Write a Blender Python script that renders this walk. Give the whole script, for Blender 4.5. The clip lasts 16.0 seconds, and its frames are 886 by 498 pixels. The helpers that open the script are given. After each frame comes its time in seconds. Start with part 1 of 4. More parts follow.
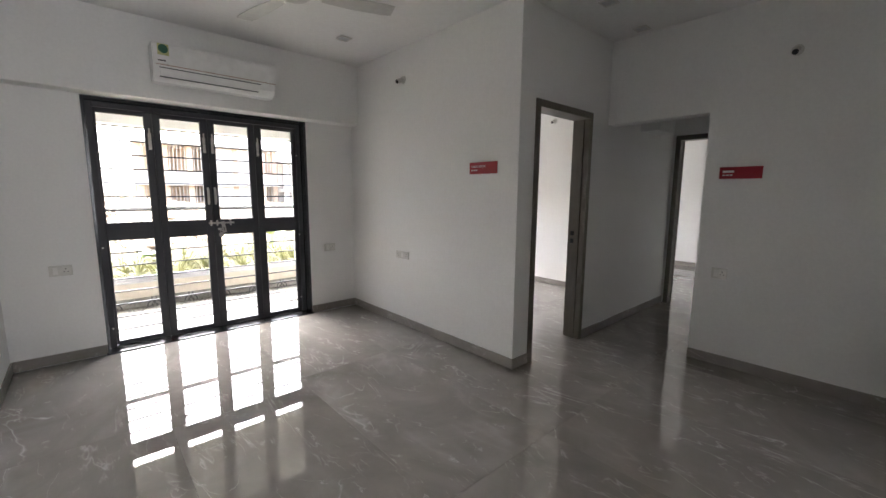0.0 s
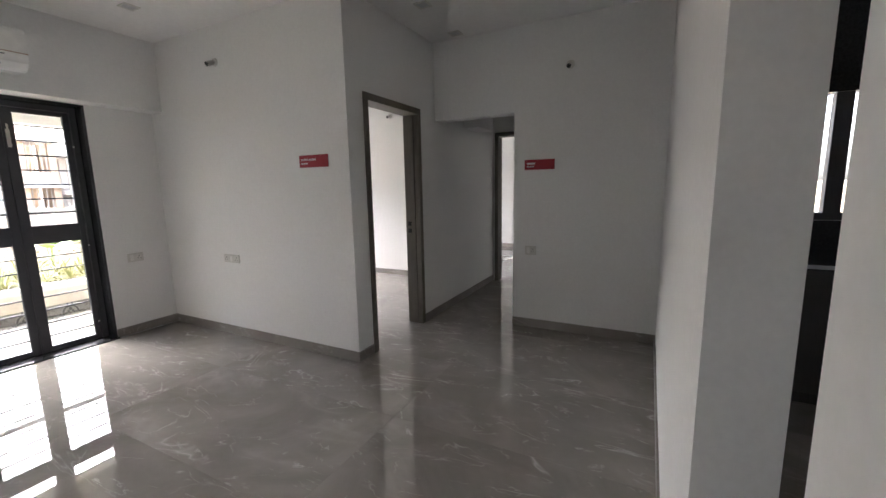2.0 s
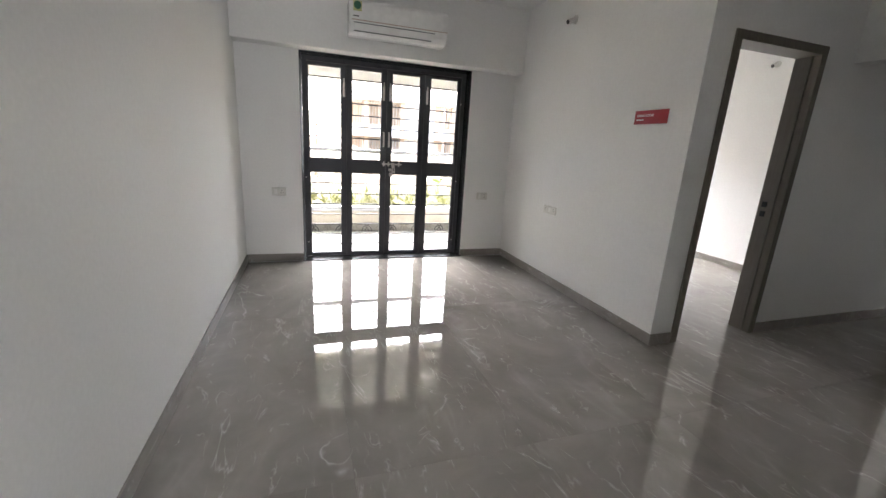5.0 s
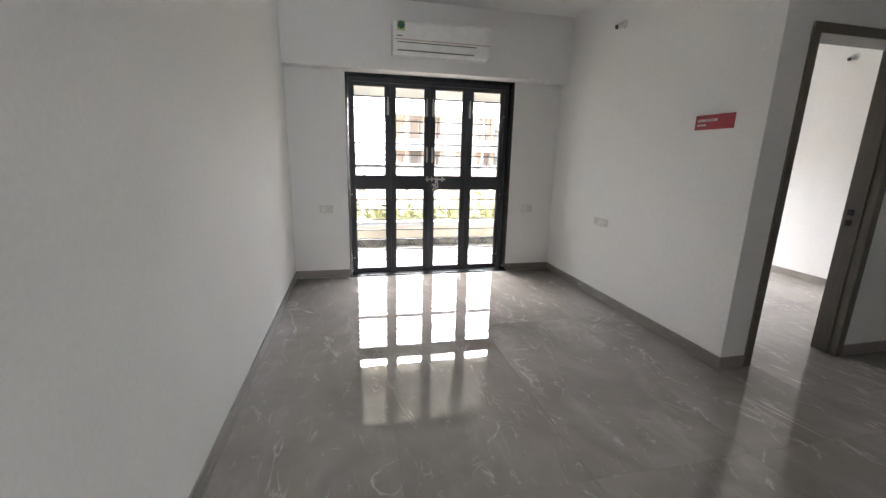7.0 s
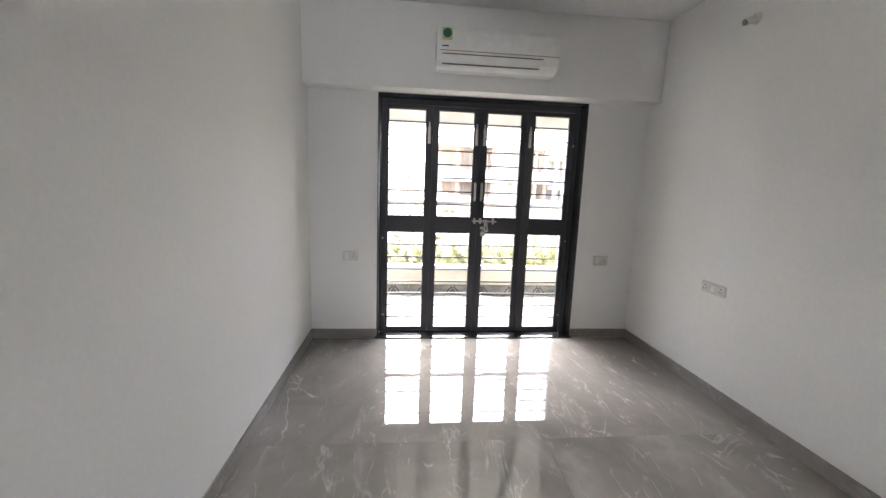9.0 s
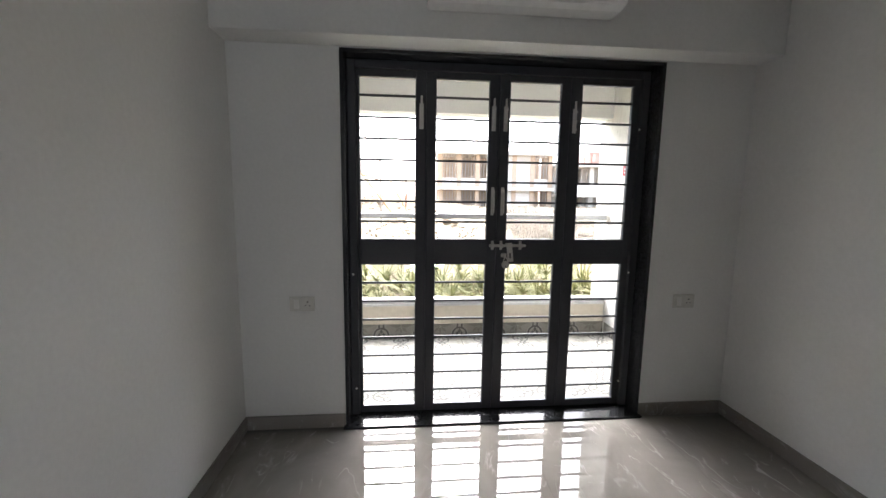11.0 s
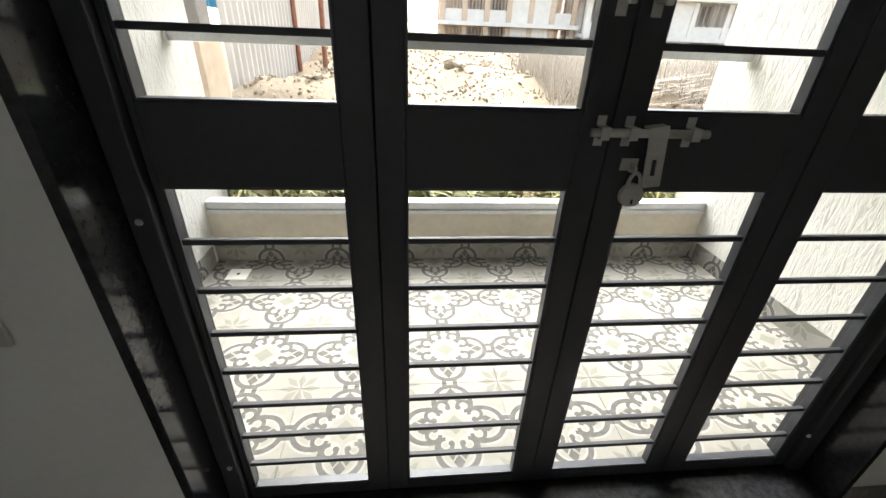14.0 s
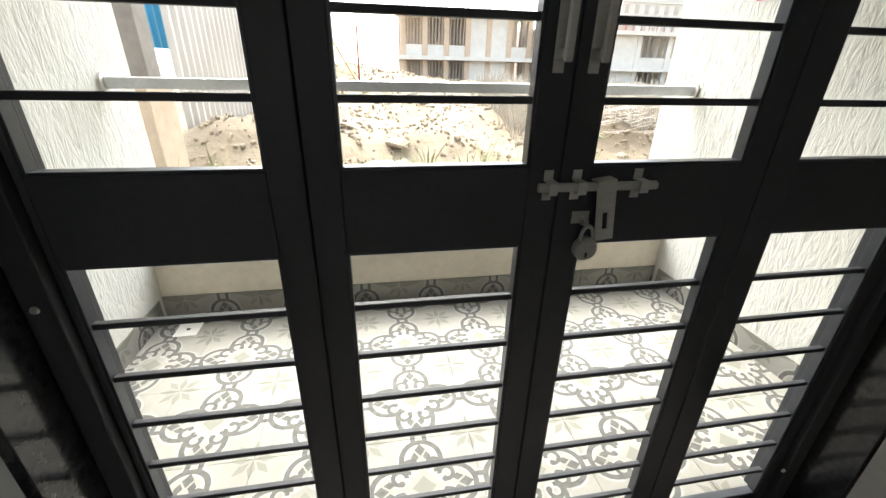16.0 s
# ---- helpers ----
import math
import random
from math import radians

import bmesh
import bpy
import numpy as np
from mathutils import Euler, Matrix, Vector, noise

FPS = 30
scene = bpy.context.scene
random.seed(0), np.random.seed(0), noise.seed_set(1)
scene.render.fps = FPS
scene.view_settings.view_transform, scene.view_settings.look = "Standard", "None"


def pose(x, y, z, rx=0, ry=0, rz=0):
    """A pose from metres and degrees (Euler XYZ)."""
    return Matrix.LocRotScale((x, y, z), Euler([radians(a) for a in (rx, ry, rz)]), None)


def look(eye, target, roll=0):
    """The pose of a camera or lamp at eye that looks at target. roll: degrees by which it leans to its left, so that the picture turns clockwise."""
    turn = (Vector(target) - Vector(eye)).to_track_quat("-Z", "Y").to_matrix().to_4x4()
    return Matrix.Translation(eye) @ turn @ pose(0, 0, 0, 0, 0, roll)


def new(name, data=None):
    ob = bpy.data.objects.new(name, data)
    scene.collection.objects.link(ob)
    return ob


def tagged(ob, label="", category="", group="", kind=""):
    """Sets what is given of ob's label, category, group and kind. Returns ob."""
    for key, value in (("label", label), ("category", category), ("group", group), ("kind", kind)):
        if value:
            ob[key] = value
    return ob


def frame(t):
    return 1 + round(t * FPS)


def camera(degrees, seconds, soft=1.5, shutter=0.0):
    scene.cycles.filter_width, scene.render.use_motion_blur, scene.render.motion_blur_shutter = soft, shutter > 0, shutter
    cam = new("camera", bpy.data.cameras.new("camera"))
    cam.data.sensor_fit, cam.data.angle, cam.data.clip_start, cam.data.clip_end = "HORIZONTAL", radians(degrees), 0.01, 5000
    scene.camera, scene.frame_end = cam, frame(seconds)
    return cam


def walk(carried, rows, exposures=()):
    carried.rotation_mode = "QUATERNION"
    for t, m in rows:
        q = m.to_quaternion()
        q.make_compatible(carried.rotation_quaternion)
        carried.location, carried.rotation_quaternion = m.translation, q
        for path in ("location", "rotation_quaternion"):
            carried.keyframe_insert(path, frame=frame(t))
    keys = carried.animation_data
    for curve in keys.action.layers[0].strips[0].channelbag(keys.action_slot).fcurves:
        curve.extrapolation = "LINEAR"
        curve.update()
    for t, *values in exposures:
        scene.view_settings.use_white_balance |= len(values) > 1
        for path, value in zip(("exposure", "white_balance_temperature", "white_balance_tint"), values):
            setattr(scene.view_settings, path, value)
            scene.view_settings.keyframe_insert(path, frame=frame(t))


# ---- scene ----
cam = camera(95.8, 16.0)
PATH = [
    (0, (0.504, -4.277, 1.367), (1.828, -2.804, 1.087), 0.4),
    (0.5, (0.525, -4.309, 1.36), (2.078, -3.083, 1.069), -0.0),
    (1, (0.541, -4.328, 1.372), (2.2, -3.257, 1.056), -0.5),
    (1.5, (0.551, -4.351, 1.363), (2.267, -3.371, 1.054), -0.7),
    (2, (0.561, -4.388, 1.35), (2.317, -3.482, 1.042), -1.1),
    (2.5, (0.564, -4.407, 1.304), (2.181, -3.268, 1.005), -0.9),
    (3, (0.53, -4.34, 1.343), (1.792, -2.832, 0.978), -0.5),
    (3.5, (0.518, -4.369, 1.318), (1.42, -2.627, 0.926), 0.2),
    (4, (0.61, -4.411, 1.32), (1.308, -2.59, 0.875), 2.2),
    (4.2, (0.639, -4.415, 1.304), (1.312, -2.588, 0.847), 2.9),
    (6.3, (0.642, -4.422, 1.274), (1.172, -2.567, 0.748), 1.7),
    (6.5, (0.635, -4.42, 1.282), (1.144, -2.55, 0.786), 1.4),
    (7, (0.614, -4.339, 1.305), (1.045, -2.438, 0.855), 1.3),
    (7.5, (0.639, -4.142, 1.337), (1.047, -2.214, 0.991), 1.1),
    (8, (0.687, -3.946, 1.349), (1.046, -2.012, 0.988), 0.8),
    (8.5, (0.802, -3.727, 1.373), (0.967, -1.765, 1.019), 1.7),
    (9, (0.794, -3.461, 1.365), (0.989, -1.495, 1.051), 2.0),
    (9.5, (0.808, -3.151, 1.384), (1.077, -1.192, 1.087), 0.6),
    (10, (0.893, -2.845, 1.386), (1.069, -0.87, 1.127), 0.6),
    (10.2, (0.903, -2.731, 1.377), (1.053, -0.753, 1.123), 0.7),
    (12.5, (0.937, -1.262, 1.31), (1.204, 0.656, 0.805), 1.5),
    (13, (1.02, -0.996, 1.252), (1.166, 0.889, 0.599), 1.9),
    (13.5, (1.021, -0.759, 1.23), (1.157, 1.087, 0.471), 3.1),
    (14, (1.075, -0.592, 1.2), (1.26, 1.16, 0.253), 2.4),
    (14.5, (1.236, -0.491, 1.182), (1.308, 1.214, 0.139), 2.9),
    (15, (1.316, -0.433, 1.186), (1.261, 1.25, 0.107), 1.3),
    (15.5, (1.277, -0.45, 1.178), (1.335, 1.275, 0.168), 2.3),
    (16, (1.127, -0.521, 1.238), (1.453, 1.273, 0.415), 1.3),
]
walk(cam, [(t, look(eye, target, roll)) for t, eye, target, roll in PATH],
     [(0.0, 4.4, 6350, 13), (2.0, 4.5, 6350, 14), (4.0, 4.6, 6350, 12), (7.0, 4.55, 6300, 12), (8.7, 4.7, 6250, 13), (9.5, 4.15, 6250, 12), (10.2, 3.7, 6250, 11),
      (12.5, 3.1, 6300, 11), (13.2, 2.8, 6450, 9), (14.0, 2.85, 6550, 5), (15.0, 2.95, 6600, 3), (16.0, 2.9, 6550, 4)])

scene_world = bpy.data.worlds.new("sky_world")
scene.world = scene_world
scene_world.use_nodes = True
_nt = scene_world.node_tree
_sky = _nt.nodes.new("ShaderNodeTexSky")
_sky.sky_type = "NISHITA"
_sky.sun_disc = False
_sky.sun_elevation, _sky.sun_rotation = radians(50), radians(-6)
_sky.air_density, _sky.dust_density, _sky.ozone_density = 1.0, 5.0, 1.0
_bg = _nt.nodes["Background"]
_bg.inputs[1].default_value = 0.15
_haze = _nt.nodes.new("ShaderNodeHueSaturation")  # thin white overcast
_haze.inputs["Saturation"].default_value = 0.5
_nt.links.new(_sky.outputs[0], _haze.inputs["Color"])
_nt.links.new(_haze.outputs[0], _bg.inputs[0])


def lamp(name, kind, m, power, color=(1, 1, 1), **kw):
    data = bpy.data.lights.new(name, kind)
    data.energy, data.color = power, color
    if kind == "AREA":
        data.shape, data.size, data.size_y = "RECTANGLE", kw["w"], kw["h"]
    else:
        data.angle = radians(kw["angle"])
    ob = new(name, data)
    ob.matrix_world = m
    return ob


# hazy sun, high in front of the balcony
lamp("sun", "SUN", look((-1.0, 9.8, 12.0), (0, 0, 0)), 1.2, (1, 0.99, 0.98), angle=40)
# lamps standing in for sky light at the bedrooms' unseen, assumed windows
lamp("bedroom_window_light", "AREA", look((4.75, 0.96, 1.25), (4.75, -1, 1.2)), 0.3, (0.95, 0.98, 1), w=1.2, h=0.65)
lamp("bedroom_window_light", "AREA", look((7.6, 0.96, 1.3), (7.6, -1, 1.2)), 0.8, (0.95, 0.98, 1), w=1.2, h=0.65)
# added fill from behind the camera; the foyer end has no opening or lamp
lamp("foyer_fill", "AREA", look((0.42, -6.85, 1.4), (0.42, -4, 1.3)), 1.5, (0.96, 0.98, 1), w=0.7, h=1.9)


# ------------------------------------------------------------ materials
def mat(name, rough=0.5, metal=0.0, spec=0.5):
    m = bpy.data.materials.new(name)
    m.use_nodes = True
    b = m.node_tree.nodes["Principled BSDF"]
    b.inputs["Roughness"].default_value = rough
    b.inputs["Metallic"].default_value = metal
    b.inputs["Specular IOR Level"].default_value = spec
    return m, m.node_tree.nodes, m.node_tree.links, b


def coords(n, l, scale=1.0, stretch=(1, 1, 1), random_shift=False):
    tc = n.new("ShaderNodeTexCoord")
    mp = n.new("ShaderNodeMapping")
    mp.inputs["Scale"].default_value = [scale * s for s in stretch]
    l.new(tc.outputs["Object"], mp.inputs[0])
    if random_shift:
        oi = n.new("ShaderNodeObjectInfo")
        mu = n.new("ShaderNodeMath")
        mu.operation = "MULTIPLY"
        mu.inputs[1].default_value = 37.0
        l.new(oi.outputs["Random"], mu.inputs[0])
        l.new(mu.outputs[0], mp.inputs["Location"])
    return mp.outputs[0]


def noise_tex(n, l, vec, scale, detail=4.0, rough=0.55, distort=0.0):
    t = n.new("ShaderNodeTexNoise")
    t.inputs["Scale"].default_value, t.inputs["Detail"].default_value = scale, detail
    t.inputs["Roughness"].default_value, t.inputs["Distortion"].default_value = rough, distort
    l.new(vec, t.inputs["Vector"])
    return t.outputs[0]


def ramp(n, l, fac, stops):
    r = n.new("ShaderNodeValToRGB")
    e = r.color_ramp.elements
    while len(e) < len(stops):
        e.new(0.5)
    for el, (p, c) in zip(e, stops):
        el.position, el.color = p, (*c, 1) if len(c) == 3 else c
    l.new(fac, r.inputs[0])
    return r.outputs[0]


def mixc(n, l, fac, a, b, blend="MIX"):
    m = n.new("ShaderNodeMix")
    m.data_type, m.blend_type = "RGBA", blend
    for i, v in ((0, fac), (6, a), (7, b)):
        if isinstance(v, (int, float)):
            m.inputs[i].default_value = v
        elif isinstance(v, tuple):
            m.inputs[i].default_value = (*v, 1)
        else:
            l.new(v, m.inputs[i])
    return m.outputs[2]


def bump(n, l, b, height, strength=0.2, dist=0.01):
    bp = n.new("ShaderNodeBump")
    bp.inputs["Strength"].default_value, bp.inputs["Distance"].default_value = strength, dist
    l.new(height, bp.inputs["Height"])
    l.new(bp.outputs[0], b.inputs["Normal"])


def simple(name, c1, c2, scale, rough=0.5, metal=0.0, bmp=0.1, dist=0.003, spec=0.5, stretch=(1, 1, 1), grain=6.0, fleck=0.75):
    m, n, l, b = mat(name, rough, metal, spec)
    v = coords(n, l, 1.0, stretch)
    big = noise_tex(n, l, v, scale, 5)
    fine = noise_tex(n, l, v, scale * grain, 4)
    base = ramp(n, l, big, [(0.3, c1), (0.7, c2)])
    base = mixc(n, l, 0.25, base, ramp(n, l, fine, [(0.3, tuple(x * fleck for x in c1)), (0.7, tuple(min(1, x * 1.1) for x in c2))]))
    l.new(base, b.inputs["Base Color"])
    bump(n, l, b, fine, bmp, dist)
    return m


M_WALL = simple("painted_plaster", (0.775, 0.77, 0.755), (0.82, 0.815, 0.80), 0.9, 0.6, bmp=0.02, dist=0.002, spec=0.35, grain=60, fleck=0.96)
M_CEIL = simple("ceiling_paint", (0.79, 0.785, 0.775), (0.83, 0.825, 0.815), 0.8, 0.8, bmp=0.08, dist=0.002, spec=0.2, grain=40, fleck=0.96)
M_FRAME = simple("dark_enamel", (0.047, 0.047, 0.054), (0.062, 0.063, 0.071), 3, 0.5, spec=0.35, bmp=0.08, dist=0.001, grain=25)
M_GRANITE = simple("black_granite", (0.012, 0.012, 0.014), (0.034, 0.035, 0.038), 60, 0.13, spec=0.35, bmp=0.0, grain=4)
M_WOODFRAME = simple("taupe_laminate", (0.115, 0.098, 0.08), (0.155, 0.135, 0.112), 8, 0.45, bmp=0.1, dist=0.001, stretch=(6, 6, 0.5))
M_STEEL = simple("brushed_steel", (0.58, 0.56, 0.53), (0.68, 0.66, 0.63), 20, 0.48, 0.35, bmp=0.05, dist=0.0005, stretch=(1, 8, 8))
M_ALU = simple("pale_aluminium", (0.50, 0.51, 0.52), (0.60, 0.61, 0.62), 10, 0.4, 0.6, bmp=0.02)
# pane reveals: dark paint with grazing daylight put into a lighter grey
M_BEAD = simple("grey_lit_reveal", (0.055, 0.06, 0.07), (0.075, 0.08, 0.092), 10, 0.35, 0.3, bmp=0.02)
M_PLASTIC = simple("white_plastic", (0.74, 0.73, 0.70), (0.78, 0.77, 0.74), 3, 0.35, bmp=0.02)
M_ACWHITE = simple("glossy_white_casing", (0.84, 0.835, 0.82), (0.88, 0.875, 0.86), 3, 0.25, bmp=0.01)
M_SWITCH = simple("cream_switch_plastic", (0.62, 0.61, 0.57), (0.66, 0.65, 0.61), 6, 0.4, bmp=0.02)
M_DARK = simple("dark_plastic", (0.012, 0.012, 0.012), (0.02, 0.02, 0.02), 10, 0.5)
M_RED = simple("red_sign_vinyl", (0.30, 0.012, 0.025), (0.36, 0.016, 0.03), 4, 0.35, bmp=0.02)
M_INK = simple("white_print", (0.72, 0.66, 0.66), (0.8, 0.74, 0.74), 5, 0.5)
M_COPPER = simple("bronze_strip", (0.36, 0.22, 0.15), (0.42, 0.27, 0.19), 5, 0.3, 0.6)
M_GREEN = simple("green_sticker", (0.02, 0.10, 0.06), (0.04, 0.16, 0.09), 20, 0.4)
M_YELLOW = simple("pale_yellow_sticker", (0.50, 0.50, 0.22), (0.58, 0.58, 0.30), 20, 0.4)
M_EARTH = simple("pale_dusty_earth", (0.18, 0.142, 0.098), (0.24, 0.198, 0.145), 0.6, 0.95, bmp=0.8, dist=0.05, grain=9, spec=0.1)
M_STONE = simple("rubble_stone", (0.25, 0.207, 0.153), (0.36, 0.305, 0.235), 2.0, 0.9, bmp=0.7, dist=0.03, spec=0.2)
M_GRAVEL = simple("dusty_gravel", (0.24, 0.195, 0.142), (0.33, 0.28, 0.215), 3.0, 0.95, bmp=0.5, spec=0.1)
M_CONC = simple("raw_concrete", (0.36, 0.33, 0.29), (0.47, 0.44, 0.40), 0.5, 0.9, bmp=0.4, dist=0.02, spec=0.2)
M_RENDER = simple("white_building_render", (0.50, 0.48, 0.445), (0.60, 0.58, 0.54), 0.3, 0.85, bmp=0.2, dist=0.02, spec=0.2)
M_BRICK = simple("red_brick_facade", (0.40, 0.24, 0.21), (0.48, 0.31, 0.27), 1.5, 0.9, bmp=0.3)
M_CREAM = simple("cream_parapet_plaster", (0.50, 0.455, 0.375), (0.60, 0.55, 0.465), 3, 0.85, bmp=0.25, dist=0.01, spec=0.2, grain=8, fleck=0.88)
M_TAN = simple("tan_cement_render", (0.40, 0.31, 0.23), (0.50, 0.40, 0.31), 1.5, 0.9, bmp=0.4, dist=0.02, spec=0.2)
M_POST = simple("weathered_grey_post", (0.13, 0.115, 0.10), (0.20, 0.18, 0.16), 3, 0.8, bmp=0.2)
M_SHEET = simple("white_painted_sheet", (0.36, 0.335, 0.30), (0.44, 0.415, 0.375), 1.5, 0.6, bmp=0.1, stretch=(1, 1, 0.3))
M_BLUE = simple("blue_painted_sheet", (0.05, 0.28, 0.50), (0.07, 0.34, 0.58), 1.5, 0.5)
M_RUST = simple("rusty_steel", (0.16, 0.06, 0.035), (0.28, 0.12, 0.07), 8, 0.8, 0.2, bmp=0.3)
M_LEAF = simple("palm_leaf_green", (0.12, 0.13, 0.05), (0.22, 0.22, 0.09), 6, 0.75)
M_LEAF2 = simple("broad_leaf_green", (0.10, 0.20, 0.03), (0.20, 0.32, 0.06), 6, 0.45)
M_REED = simple("weathered_grey_reed", (0.30, 0.265, 0.22), (0.44, 0.40, 0.34), 9, 0.9)
M_DRY = simple("dry_palm_straw", (0.38, 0.26, 0.14), (0.52, 0.38, 0.22), 9, 0.8)
M_FANPAINT = simple("fan_enamel", (0.55, 0.54, 0.52), (0.6, 0.59, 0.57), 5, 0.35)
M_CAB = simple("dark_cabinet_laminate", (0.035, 0.032, 0.032), (0.05, 0.045, 0.045), 3, 0.35)


def balcony_plaster():
    m, n, l, b = mat("combed_white_plaster", 0.8, 0, 0.2)
    tc = n.new("ShaderNodeTexCoord")
    mp = n.new("ShaderNodeMapping")
    mp.inputs["Rotation"].default_value = (radians(38), 0, 0)
    mp.inputs["Scale"].default_value = (20, 46, 11)
    l.new(tc.outputs["Object"], mp.inputs[0])
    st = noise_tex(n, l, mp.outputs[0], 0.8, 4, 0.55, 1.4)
    big = noise_tex(n, l, tc.outputs["Object"], 2.0, 4)
    c = ramp(n, l, big, [(0.3, (0.52, 0.51, 0.475)), (0.7, (0.62, 0.61, 0.575))])
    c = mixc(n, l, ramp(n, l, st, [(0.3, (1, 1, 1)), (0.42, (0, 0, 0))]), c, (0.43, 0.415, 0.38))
    l.new(c, b.inputs["Base Color"])
    bump(n, l, b, st, 0.8, 0.01)
    return m


M_BALCWALL = balcony_plaster()


class Ex:
    """Arithmetic on shader values."""

    def __init__(self, n, l, out):
        self.n, self.l, self.out = n, l, out

    def op(self, kind, *others):
        m = self.n.new("ShaderNodeMath")
        m.operation = kind
        self.l.new(self.out, m.inputs[0])
        for i, o in enumerate(others):
            if isinstance(o, Ex):
                self.l.new(o.out, m.inputs[i + 1])
            else:
                m.inputs[i + 1].default_value = o
        return Ex(self.n, self.l, m.outputs[0])

    def __add__(self, o):
        return self.op("ADD", o)

    def __sub__(self, o):
        return self.op("SUBTRACT", o)

    def __mul__(self, o):
        return self.op("MULTIPLY", o)

    def size(self):
        return self.op("ABSOLUTE")

    def low(self, o):
        return self.op("MINIMUM", o)

    def high(self, o):
        return self.op("MAXIMUM", o)

    def below(self, o):
        return self.op("LESS_THAN", o)

    def above(self, o):
        return self.op("GREATER_THAN", o)


def marble(name, tint=1.0, rough=0.014, spec=1.0):
    m, n, l, b = mat(name, rough, 0, spec)
    v = coords(n, l, 1.0, random_shift=True)
    cloud = noise_tex(n, l, v, 1.6, 6, 0.6, 0.8)
    base = ramp(n, l, cloud, [(0.25, tuple(tint * c for c in (0.205, 0.186, 0.167))), (0.5, tuple(tint * c for c in (0.262, 0.241, 0.219))), (0.75, tuple(tint * c for c in (0.325, 0.302, 0.277)))])
    def veins(scale, width, lo, hi, strength, shift):
        mv = n.new("ShaderNodeMapping")
        mv.inputs["Location"].default_value = (shift, shift * 0.7, 0)
        mv.inputs["Rotation"].default_value = (0, 0, 0.6 + shift)
        mv.inputs["Scale"].default_value = (1.0, 0.4, 1.0)
        l.new(v, mv.inputs[0])
        w = Ex(n, l, noise_tex(n, l, mv.outputs[0], scale, 4.0, 0.55, 1.1))
        line = (w - 0.5).size()
        a = ramp(n, l, line.out, [(0.0, (1, 1, 1)), (width * 0.35, (0.4, 0.4, 0.4)), (width, (0, 0, 0))])
        g = ramp(n, l, noise_tex(n, l, mv.outputs[0], scale * 3.3, 4), [(lo, (0, 0, 0)), (hi, (strength, strength, strength))])
        return Ex(n, l, a) * Ex(n, l, g)

    f = veins(2.4, 0.014, 0.47, 0.64, 0.7, 1.3).high(veins(4.6, 0.02, 0.5, 0.66, 0.6, 4.1)).high(veins(0.9, 0.05, 0.45, 0.7, 0.28, 7.7))
    base = mixc(n, l, f.out, base, (0.55, 0.53, 0.50))
    l.new(base, b.inputs["Base Color"])
    wob = noise_tex(n, l, v, 5.0, 2)
    bump(n, l, b, wob, 0.002, 0.02)
    return m


M_FLOOR = marble("polished_grey_marble_tile")
M_SKIRT = marble("grey_marble_skirting", 0.95, 0.45, 0.35)
M_GROUT = simple("tile_joint", (0.15, 0.138, 0.124), (0.18, 0.167, 0.152), 20, 0.5)


def dist2(u, v, a, b):
    du, dv = u - a, v - b
    return (du * du + dv * dv).op("SQRT")


